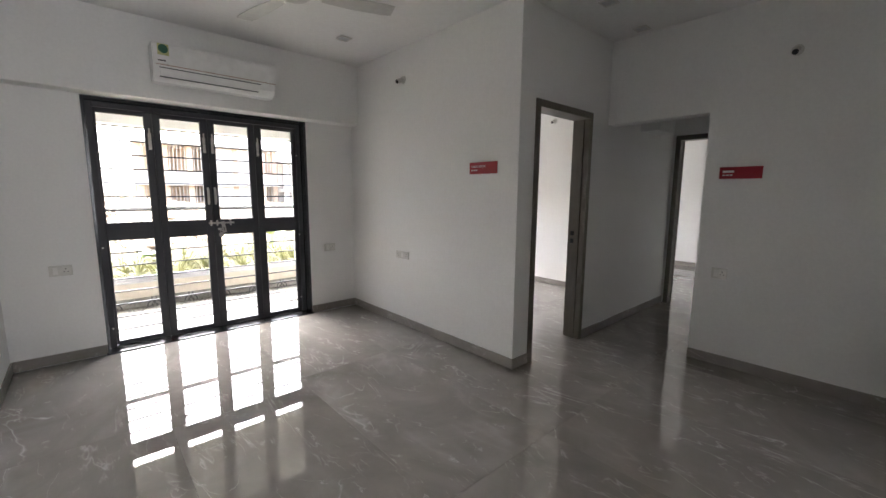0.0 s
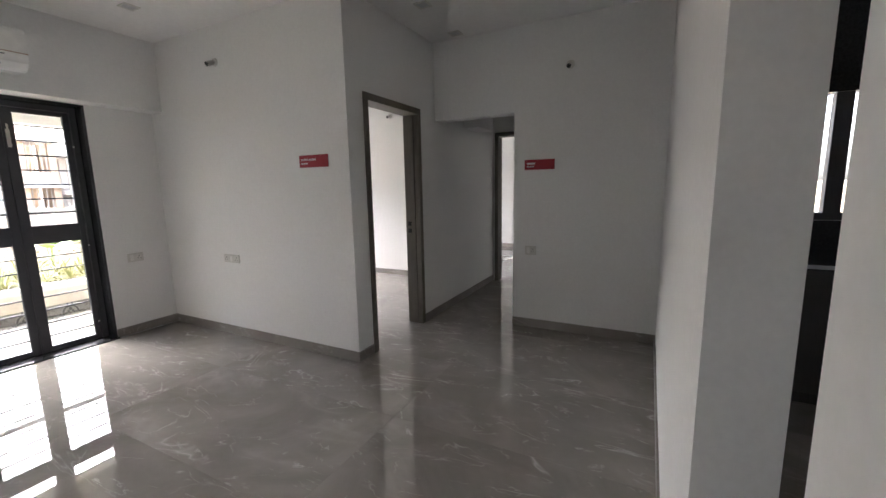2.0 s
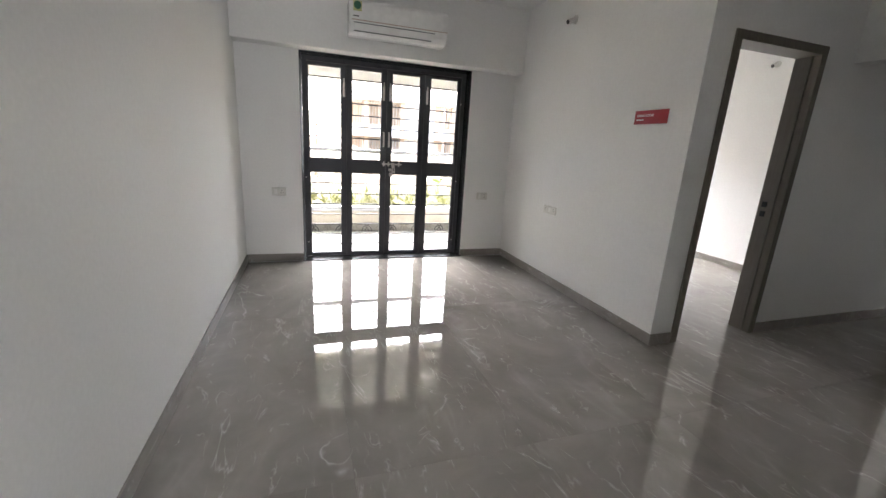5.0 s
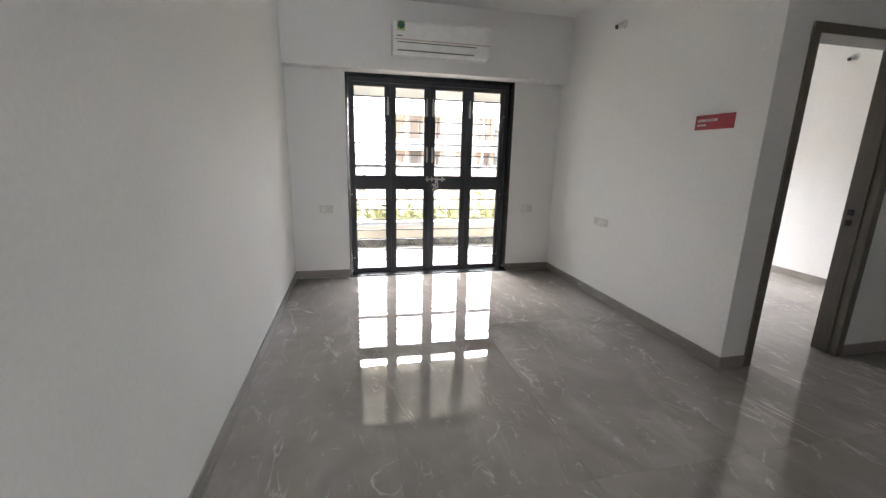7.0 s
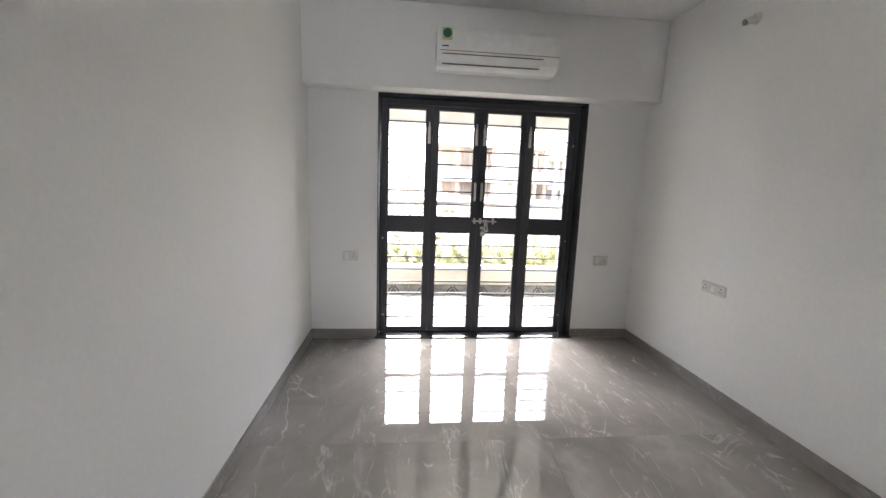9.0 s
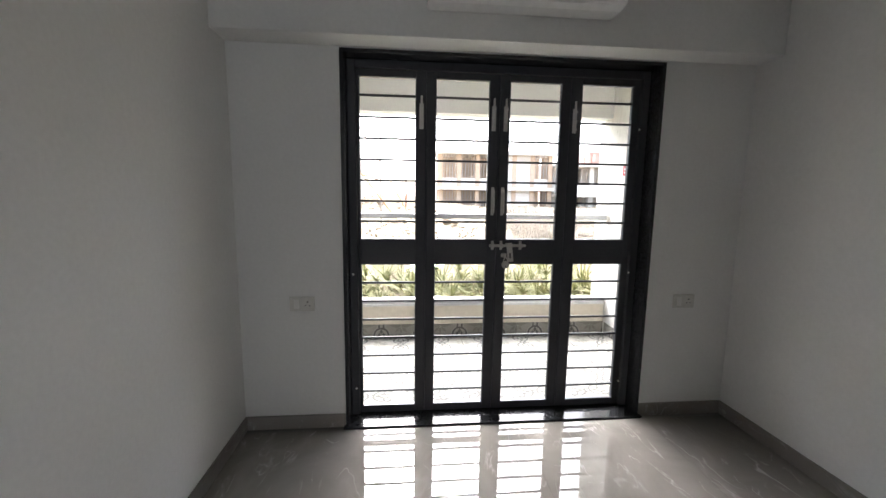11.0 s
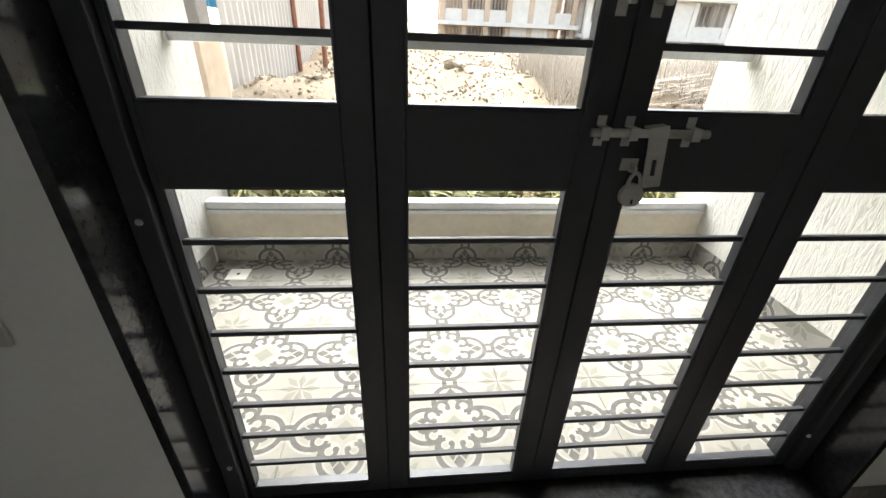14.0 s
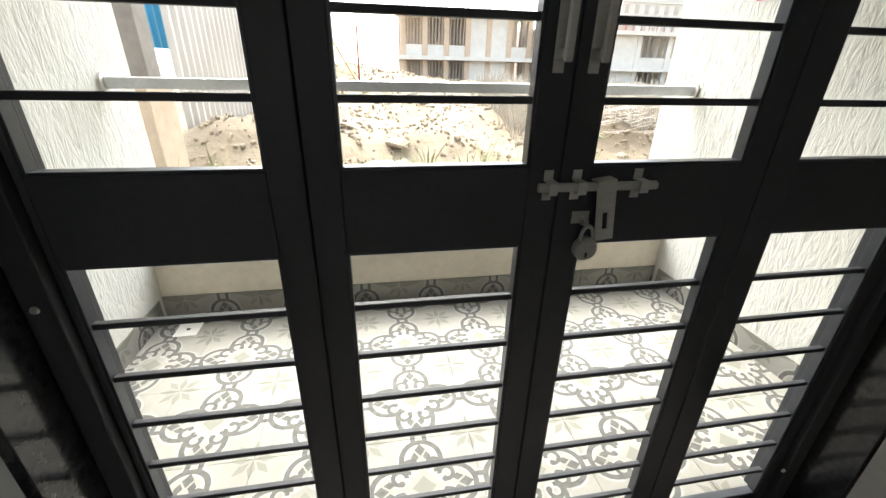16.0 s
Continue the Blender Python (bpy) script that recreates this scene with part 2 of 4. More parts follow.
def pattern_tile(name, dirt=0.0):
    """Cement tile print: flower quarters in the corners, a scrolled rosette in the middle. Tile spans -0.5..0.5."""
    m, n, l, b = mat(name, 0.75, 0, 0.2)
    tc = n.new("ShaderNodeTexCoord")
    sp = n.new("ShaderNodeSeparateXYZ")
    l.new(tc.outputs["Object"], sp.inputs[0])
    u = (Ex(n, l, sp.outputs[0]) * (1 / 0.378)).size()
    v = (Ex(n, l, sp.outputs[1]) * (1 / 0.378)).size()
    a, c = u.high(v), u.low(v)  # fold to one eighth
    # four lobes round the middle, open towards the waists
    lobe = (dist2(a, c, 0.275, 0.0) - 0.178).size().below(0.024) * a.above(0.25)
    cusp = ((c - 0.182) - (a - 0.25) * 0.1).size().below(0.023) * (a * -1.0 + 0.26).above(0.0)
    curl = (dist2(a, c, 0.205, 0.105) - 0.060).size().below(0.019) * (a - 0.205).high(c - 0.105).above(-0.004)
    curl2 = dist2(a, c, 0.190, 0.050).below(0.028)
    # waists between neighbouring rosettes
    waist = (c - 0.056).size().below(0.023) * a.above(0.435)
    diamond = ((a - 0.368).size() * 0.75 + c.size()).below(0.050)
    leafs = ((a - 0.295).size() * 0.65 + (c - 0.055).size()).below(0.036)
    grey = lobe.high(cusp).high(curl).high(curl2).high(waist).high(diamond).high(leafs)
    halo = ((dist2(a, c, 0.275, 0.0) - 0.178).size().below(0.045) * a.above(0.25)).high((dist2(a, c, 0.205, 0.105) - 0.060).size().below(0.036)).high((c - 0.056).size().below(0.044) * a.above(0.435))
    star = (a * 0.8 + c * 0.9).below(0.085)
    # flower with eight pointed petals, centred on the tile corner
    p, q = (u * -1.0) + 0.5, (v * -1.0) + 0.5
    big, small = p.high(q), p.low(q)
    petal1 = ((big - 0.105).size() * 0.55 + small * 1.5).below(0.055)
    petal2 = ((p + q - 0.18).size() * 0.42 + (p - q).size() * 1.05).below(0.055)
    flower = petal1.high(petal2).high(star)
    v3 = coords(n, l, 1.0, random_shift=True)
    stain = noise_tex(n, l, v3, 7, 5)
    fine = noise_tex(n, l, v3, 45, 4)
    base = ramp(n, l, stain, [(0.3, (0.215, 0.208, 0.188)), (0.7, (0.257, 0.25, 0.23))])
    base = mixc(n, l, halo.out, base, (0.285, 0.28, 0.265))
    base = mixc(n, l, flower.out, base, (0.168, 0.164, 0.142))
    base = mixc(n, l, grey.out, base, (0.08, 0.08, 0.076))
    base = mixc(n, l, ramp(n, l, fine, [(0.35, (0.0, 0.0, 0.0)), (0.8, (0.35 + dirt, 0.35 + dirt, 0.35 + dirt))]), base, (0.195, 0.184, 0.162))
    l.new(base, b.inputs["Base Color"])
    bump(n, l, b, fine, 0.05, 0.002)
    return m


M_TILE = pattern_tile("printed_cement_tile")
M_TILE2 = pattern_tile("printed_cement_tile_dusty", 0.0)


# ------------------------------------------------------------ mesh helpers
def add_box(bm, x0, y0, z0, x1, y1, z1, bev=0.0):
    vs = [bm.verts.new((x, y, z)) for x in (x0, x1) for y in (y0, y1) for z in (z0, z1)]
    fs = [bm.faces.new([vs[i] for i in q]) for q in ((0, 1, 3, 2), (4, 6, 7, 5), (0, 4, 5, 1), (2, 3, 7, 6), (0, 2, 6, 4), (1, 5, 7, 3))]
    if bev:
        es = list({e for f in fs for e in f.edges})
        bmesh.ops.bevel(bm, geom=es, offset=bev, segments=2, affect="EDGES", profile=0.5)


def add_rod(bm, p, q, r, seg=10):
    p, q = Vector(p), Vector(q)
    d = q - p
    m = Matrix.Translation((p + q) / 2) @ d.to_track_quat("Z", "Y").to_matrix().to_4x4()
    bmesh.ops.create_cone(bm, cap_ends=True, segments=seg, radius1=r, radius2=r, depth=d.length, matrix=m)


def finish(name, bm, material, smooth=False):
    bmesh.ops.recalc_face_normals(bm, faces=bm.faces)
    me = bpy.data.meshes.new(name)
    bm.to_mesh(me)
    bm.free()
    for k in (material if isinstance(material, (list, tuple)) else [material]):
        me.materials.append(k)
    if smooth:
        for f in me.polygons:
            f.use_smooth = True
    return new(name, me)


def boxes(name, items, material, bev=0.0):
    bm = bmesh.new()
    for it in items:
        add_box(bm, *it, bev=bev)
    return finish(name, bm, material)


def part(ob, parent):
    ob.parent = parent
    return ob


def structure(ob, label=""):
    return tagged(ob, label, kind="structure")


def thing(name, m, label, category, group=""):
    e = new(name)
    e.empty_display_size = 0.1
    e.matrix_basis = m
    return tagged(e, label, category, group)


# ------------------------------------------------------------ plan, metres
ROOM_X, CEIL = 2.90, 2.73
DOOR_X0, DOOR_X1, DOOR_TOP = 0.562, 2.355, 2.10
EAST_Y = -2.427          # where the east wall ends and turns
DIN_X, DIN_Y = 4.23, -4.49
OPEN_Y, OPEN_TOP = -3.25, 2.0
PASS_X = 5.92

# ------------------------------------------------------------ structure
structure(boxes("wall_west", [(-0.15, -7.0, -0.1, 0, 0.0, CEIL)], M_WALL), "off-white painted plaster wall")
structure(boxes("wall_north", [(-0.15, 0, -0.1, DOOR_X0, 0.2, CEIL), (DOOR_X1, 0, -0.1, 3.0, 0.2, CEIL), (DOOR_X0, 0, DOOR_TOP, DOOR_X1, 0.2, CEIL)], M_WALL), "off-white wall round the balcony door")
structure(boxes("beam_north", [(0.001, -0.172, 2.105, ROOM_X - 0.001, -0.001, CEIL - 0.001)], M_WALL, 0.004), "off-white plastered beam above the balcony door")
structure(boxes("wall_east", [(ROOM_X, EAST_Y, -0.1, 3.0, 0, CEIL)], M_WALL), "off-white painted plaster wall")
structure(boxes("wall_bedroom_south", [(3.0, EAST_Y, -0.1, 3.11, -2.29, CEIL), (3.91, EAST_Y, -0.1, PASS_X, -2.29, CEIL), (3.11, EAST_Y, 2.045, 3.91, -2.29, CEIL)], M_WALL), "off-white wall with a bedroom doorway")
structure(boxes("wall_dining", [(DIN_X, -4.66, -0.1, DIN_X + 0.14, OPEN_Y, CEIL), (DIN_X, OPEN_Y, OPEN_TOP, DIN_X + 0.14, EAST_Y - 0.001, CEIL)], M_WALL), "off-white wall with the passage opening")
structure(boxes("wall_south", [(0.78, DIN_Y - 0.14, -0.1, 0.88, DIN_Y, CEIL), (1.428, DIN_Y - 0.14, -0.1, DIN_X - 0.001, DIN_Y, CEIL)], M_WALL), "off-white wall with the kitchen opening")
structure(boxes("wall_foyer", [(0.78, -7.0, -0.1, 0.88, DIN_Y - 0.141, CEIL), (-0.15, -7.1, -0.1, 4.37, -7.0, CEIL)], M_WALL), "off-white foyer wall")
structure(boxes("wall_kitchen_east", [(4.1, -7.0, -0.1, 4.22, -4.661, 1.08), (4.1, -7.0, 1.9, 4.22, -4.661, CEIL), (4.1, -7.0, 1.08, 4.22, -6.3, 2.15), (4.1, -4.95, 1.08, 4.22, -4.661, 2.15)], M_WALL), "kitchen wall with a window")
structure(boxes("wall_passage_south", [(DIN_X + 0.141, OPEN_Y - 0.35, -0.1, 9.15, OPEN_Y - 0.25, CEIL)], M_WALL), "off-white passage wall")
structure(boxes("wall_passage_end", [(PASS_X, -2.475, -0.1, PASS_X + 0.12, -2.29, CEIL), (PASS_X, -3.499, -0.1, PASS_X + 0.12, -3.27, CEIL), (PASS_X, -3.27, 2.06, PASS_X + 0.12, -2.475, CEIL)], M_WALL), "off-white wall with the far bedroom doorway")
# unseen wall; openings assumed, heads kept low to limit daylight in the bedrooms
structure(boxes("wall_bedroom_north", [(3.0, 1.0, -0.1, 4.1, 1.15, CEIL), (5.4, 1.0, -0.1, 6.95, 1.15, CEIL), (8.25, 1.0, -0.1, 9.15, 1.15, CEIL), (4.1, 1.0, -0.1, 5.4, 1.15, 0.9), (4.1, 1.0, 1.6, 5.4, 1.15, CEIL), (6.95, 1.0, -0.1, 8.25, 1.15, 0.9), (6.95, 1.0, 1.7, 8.25, 1.15, CEIL)], M_WALL), "unseen bedroom outer wall with assumed window openings")
structure(boxes("wall_bedroom_between", [(5.70, -2.289, -0.1, 6.04, 1.0, CEIL)], M_WALL), "off-white bedroom wall")
structure(boxes("wall_bedroom_far", [(9.05, -3.499, -0.1, 9.15, 1.0, CEIL)], M_WALL), "off-white bedroom wall")
structure(boxes("wall_bedroom_west", [(3.0, 0.201, -0.1, 3.06, 1.0, CEIL)], M_WALL), "bedroom wall beside the balcony")
structure(boxes("ceiling", [(-0.15, -7.1, CEIL, 9.15, 1.15, CEIL + 0.15)], M_CEIL), "white painted flat ceiling")
structure(boxes("ceiling_passage", [(DIN_X + 0.141, OPEN_Y - 0.249, 2.42, PASS_X - 0.001, EAST_Y - 0.001, 2.5)], M_CEIL), "lowered white passage ceiling")
structure(boxes("duct_box", [(4.95, -2.62, 2.01, 5.365, EAST_Y - 0.001, 2.419)], M_WALL, 0.004), "off-white boxed duct under the passage ceiling")

# skirting of the floor tile
SK = 0.081
structure(boxes("baseboard", [
    (0, -4.47, 0, 0.01, -0.001, SK), (0.01, -0.01, 0, DOOR_X0 - 0.001, -0.0005, SK), (DOOR_X1 + 0.001, -0.01, 0, ROOM_X - 0.01, -0.0005, SK),
    (ROOM_X - 0.01, EAST_Y - 0.01, 0, ROOM_X, -0.001, SK), (ROOM_X, EAST_Y - 0.01, 0, 3.087, EAST_Y, SK), (3.934, EAST_Y - 0.01, 0, PASS_X - 0.001, EAST_Y, SK),
    (DIN_X - 0.01, DIN_Y + 0.01, 0, DIN_X, OPEN_Y, SK), (1.429, DIN_Y, 0, DIN_X, DIN_Y + 0.01, SK),
    (5.69, -2.28, 0, 5.70, 0.99, SK), (9.04, -3.4, 0, 9.05, 0.99, SK), (DIN_X + 0.14, OPEN_Y - 0.25, 0, PASS_X, OPEN_Y - 0.24, SK)], M_SKIRT, 0.0015), "grey marble tile skirting")

# granite lining of the balcony doorway and its sill
structure(boxes("trim_doorway", [(DOOR_X0 + 0.001, -0.006, 0.012, DOOR_X0 + 0.022, 0.199, DOOR_TOP - 0.02), (DOOR_X1 - 0.022, -0.006, 0.012, DOOR_X1 - 0.001, 0.199, DOOR_TOP - 0.02), (DOOR_X0 + 0.001, -0.006, DOOR_TOP - 0.02, DOOR_X1 - 0.001, 0.199, DOOR_TOP - 0.001)], M_GRANITE, 0.002), "polished black granite door lining")
structure(boxes("threshold", [(DOOR_X0 - 0.01, -0.035, -0.02, DOOR_X1 + 0.01, 0.166, 0.011)], M_GRANITE, 0.003), "polished black granite threshold")


# ------------------------------------------------------------ balcony door
def balcony_door():
    y0, y1 = 0.118, 0.146
    d = thing("balcony_door", pose(0, 0, 0), "closed dark steel folding door with barred panes", "door")
    xl, xr = DOOR_X0 + 0.023, DOOR_X1 - 0.023
    part(boxes("frame", [(xl, 0.10, 0.012, xl + 0.045, 0.19, 2.079), (xr - 0.045, 0.10, 0.012, xr, 0.19, 2.079), (xl + 0.045, 0.10, 2.035, xr - 0.045, 0.19, 2.079)], M_FRAME, 0.003), d)
    for xs in (xl + 0.047, 1.023, 1.4465, 1.864, xr - 0.047):
        part(boxes("cover_strip", [(xs - 0.016, y1 + 0.001, 0.016, xs + 0.016, y1 + 0.007, 2.032)], M_FRAME, 0.001), d)
    edges = [xl + 0.047, 1.023, 1.4465, 1.864, xr - 0.047]
    panes = [(0.645, 0.967), (1.076, 1.389), (1.503, 1.810), (1.930, 2.246)]
    zs = [(0.053, 0.944, [0.148 + 0.1135 * i for i in range(7)]), (1.088, 2.0, [1.194 + 0.1175 * i for i in range(7)])]
    for k, (p0, p1) in enumerate(panes):
        a, b = edges[k] + 0.0015, edges[k + 1] - 0.0015
        leaf = part(boxes("leaf", [(a, y0, 0.014, p0, y1, 2.033), (p1, y0, 0.014, b, y1, 2.033), (p0, y0, 0.014, p1, y1, 0.053), (p0, y0, 0.944, p1, y1, 1.088), (p0, y0, 2.0, p1, y1, 2.033)], M_FRAME, 0.002), d)
        for z0, z1, bars in zs:
            t = 0.005
            # lining carries the daylit look of the dark reveal in its colour
            bead = part(boxes("bead", [(p0, y0 + 0.003, z0, p0 + t, y1 - 0.001, z1), (p1 - t, y0 + 0.003, z0, p1, y1 - 0.001, z1), (p0 + t, y0 + 0.003, z0, p1 - t, y1 - 0.001, z0 + t), (p0 + t, y0 + 0.003, z1 - t, p1 - t, y1 - 0.001, z1)], M_BEAD, 0.001), leaf)
            tagged(bead, "lining of the pane opening, grey for daylight on dark paint")
            for z in bars:
                part(boxes("bar", [(p0 + 0.001, 0.126, z - 0.006, p1 - 0.001, 0.139, z + 0.006)], M_FRAME, 0.002), leaf)
    # two pull handles and small bolts at the top
    for x in (1.417, 1.476):
        bm = bmesh.new()
        add_box(bm, x - 0.009, y0 - 0.003, 1.235, x + 0.009, y0, 1.40, 0.001)
        for zc in (1.262, 1.372):
            add_box(bm, x - 0.008, y0 - 0.03, zc - 0.008, x + 0.008, y0 - 0.002, zc + 0.008, 0.002)
        add_box(bm, x - 0.007, y0 - 0.036, 1.25, x + 0.007, y0 - 0.028, 1.385, 0.003)
        tagged(part(finish("handle", bm, M_STEEL), d), "brushed steel pull handle")
    for x in (1.412, 1.482, 1.892, 0.996):
        bm = bmesh.new()
        add_box(bm, x - 0.012, y0 - 0.003, 1.72, x + 0.012, y0, 1.86, 0.001)
        add_rod(bm, (x, y0 - 0.009, 1.73), (x, y0 - 0.009, 1.9), 0.006)
        for zc in (1.74, 1.79, 1.84):
            add_box(bm, x - 0.011, y0 - 0.016, zc - 0.006, x + 0.011, y0 - 0.002, zc + 0.006, 0.001)
        tagged(part(finish("tower_bolt", bm, M_STEEL), d), "small steel sliding bolt")
    # sliding cross bolt with brackets, hasp and padlock
    bm = bmesh.new()
    add_rod(bm, (1.403, y0 - 0.016, 1.052), (1.638, y0 - 0.016, 1.052), 0.0085, 16)
    tagged(part(finish("bolt_rod", bm, M_STEEL, True), d), "round steel cross bolt")
    for x in (1.426, 1.482, 1.607):
        bm = bmesh.new()
        add_box(bm, x - 0.009, y0 - 0.003, 1.0630, x + 0.009, y0 - 0.0005, 1.0810, 0.001)
        add_box(bm, x - 0.009, y0 - 0.003, 1.0240, x + 0.009, y0 - 0.0005, 1.0420, 0.001)
        add_box(bm, x - 0.009, y0 - 0.029, 1.0400, x + 0.009, y0 - 0.001, 1.0435, 0.001)
        add_box(bm, x - 0.009, y0 - 0.029, 1.0605, x + 0.009, y0 - 0.001, 1.0640, 0.001)
        add_box(bm, x - 0.009, y0 - 0.0295, 1.0420, x + 0.009, y0 - 0.026, 1.0620, 0.001)
        for zc in (1.0730, 1.0330):
            add_rod(bm, (x, y0 - 0.005, zc), (x, y0 - 0.002, zc), 0.003, 8)
        tagged(part(finish("bracket", bm, M_STEEL), d), "steel bolt bracket with screws")
    bm = bmesh.new()
    for it in ((1.510, 0.950, 1.546, 0.972), (1.510, 1.006, 1.546, 1.0640), (1.510, 0.972, 1.522, 1.006), (1.533, 0.972, 1.546, 1.006)):
        add_box(bm, it[0], y0 - 0.032, it[1], it[2], y0 - 0.028, it[3])
    add_box(bm, 1.510, y0 - 0.032, 1.0640, 1.546, y0 - 0.006, 1.0675)
    hinge = Matrix.Translation((1.531, 0, 1.064))
    bmesh.ops.transform(bm, matrix=hinge @ Matrix.Rotation(radians(-7), 4, "Y") @ hinge.inverted(), verts=bm.verts)
    tagged(part(finish("hasp", bm, M_STEEL), d), "steel hasp strap with a slot")
    bm = bmesh.new()
    add_box(bm, 1.484, y0 - 0.003, 0.975, 1.520, y0 - 0.0005, 1.0, 0.001)
    prev = None
    for i in range(9):
        a = math.pi * i / 8
        p = (1.506, y0 - 0.003 - 0.02 * math.sin(a), 0.976 + 0.007 * (1 - math.cos(a)))
        if prev:
            add_rod(bm, prev, p, 0.004, 8)
        prev = p
    tagged(part(finish("staple", bm, M_STEEL), d), "steel staple on the door")
    bm = bmesh.new()
    bmesh.ops.create_cone(bm, cap_ends=True, segments=28, radius1=0.024, radius2=0.024, depth=0.018, matrix=Matrix.Translation((1.510, y0 - 0.022, 0.930)) @ Euler((radians(90), 0, 0)).to_matrix().to_4x4())
    bmesh.ops.bevel(bm, geom=[e for e in bm.edges if e.calc_face_angle(0) > 1], offset=0.003, segments=2, affect="EDGES")
    prev = None
    for i in range(13):
        a = math.pi * i / 12
        p = (1.511 + 0.013 * math.cos(a), y0 - 0.022, 0.950 + 0.026 * math.sin(a))
        if prev:
            add_rod(bm, prev, p, 0.0038, 8)
        prev = p
    tagged(part(finish("padlock", bm, M_STEEL), d), "round steel padlock")
    boxo = boxes("keyhole", [(1.508, y0 - 0.0325, 0.914, 1.512, y0 - 0.0305, 0.924)], M_DARK)
    part(boxo, d)
    lock_scale = Matrix.Translation((1.403, y0, 1.056)) @ Matrix.Scale(0.94, 4) @ Matrix.Translation((-1.403, -y0, -1.052))
    for ob in d.children:
        if ob.name.split(".")[0] in ("bolt_rod", "bracket", "hasp", "staple", "padlock", "keyhole"):
            ob.data.transform(lock_scale)
    for x, z in ((0.603, 0.885), (2.285, 0.89), (0.612, 0.18), (2.272, 0.18), (2.285, 1.75)):
        bm = bmesh.new()
        bmesh.ops.create_cone(bm, cap_ends=True, segments=12, radius1=0.007, radius2=0.005, depth=0.004, matrix=Matrix.Translation((x, 0.098, z)) @ Euler((radians(90), 0, 0)).to_matrix().to_4x4())
        part(finish("screw_cap", bm, M_PLASTIC), d)


balcony_door()


# ------------------------------------------------------------ bedroom door frames
def door_frame(name, x0, x1, y0, y1, top, label):
    w = 0.055
    fr = thing(name, pose((x0 + x1) / 2, (y0 + y1) / 2, 0), label, "door frame")
    cx, cy = (x0 + x1) / 2, (y0 + y1) / 2
    for a, b in (((x0, x0 + w)), ((x1 - w, x1))):
        part(boxes("jamb", [(a - cx, y0 - cy, 0.001, b - cx, y1 - cy, top - w), ((a if a == x0 else a - 0.012) - cx, y0 - cy + 0.05, 0.001, (b + 0.012 if a == x0 else b) - cx, y0 - cy + 0.06, top - w)], M_WOODFRAME, 0.003), fr)
    part(boxes("head", [(x0 - cx, y0 - cy, top - w, x1 - cx, y1 - cy, top)], M_WOODFRAME, 0.003), fr)
    return fr


bedroom_frame = door_frame("bedroom_door_frame", 3.088, 3.933, -2.439, -2.275, 2.068, "taupe laminate frame of an open bedroom doorway")
bm = bmesh.new()
for zc in (1.0, 0.93):
    add_box(bm, 0.355, 0.02, zc - 0.02, 0.3665, 0.05, zc + 0.02, 0.001)
tagged(part(finish("strike_plate", bm, M_DARK), bedroom_frame), "dark metal strike plate")
f2 = door_frame("bedroom_door_frame", -0.41, 0.41, -0.075, 0.075, 2.06, "taupe laminate frame of the far bedroom doorway")
f2.matrix_basis = pose(PASS_X + 0.06, -2.868, 0, 0, 0, 90)


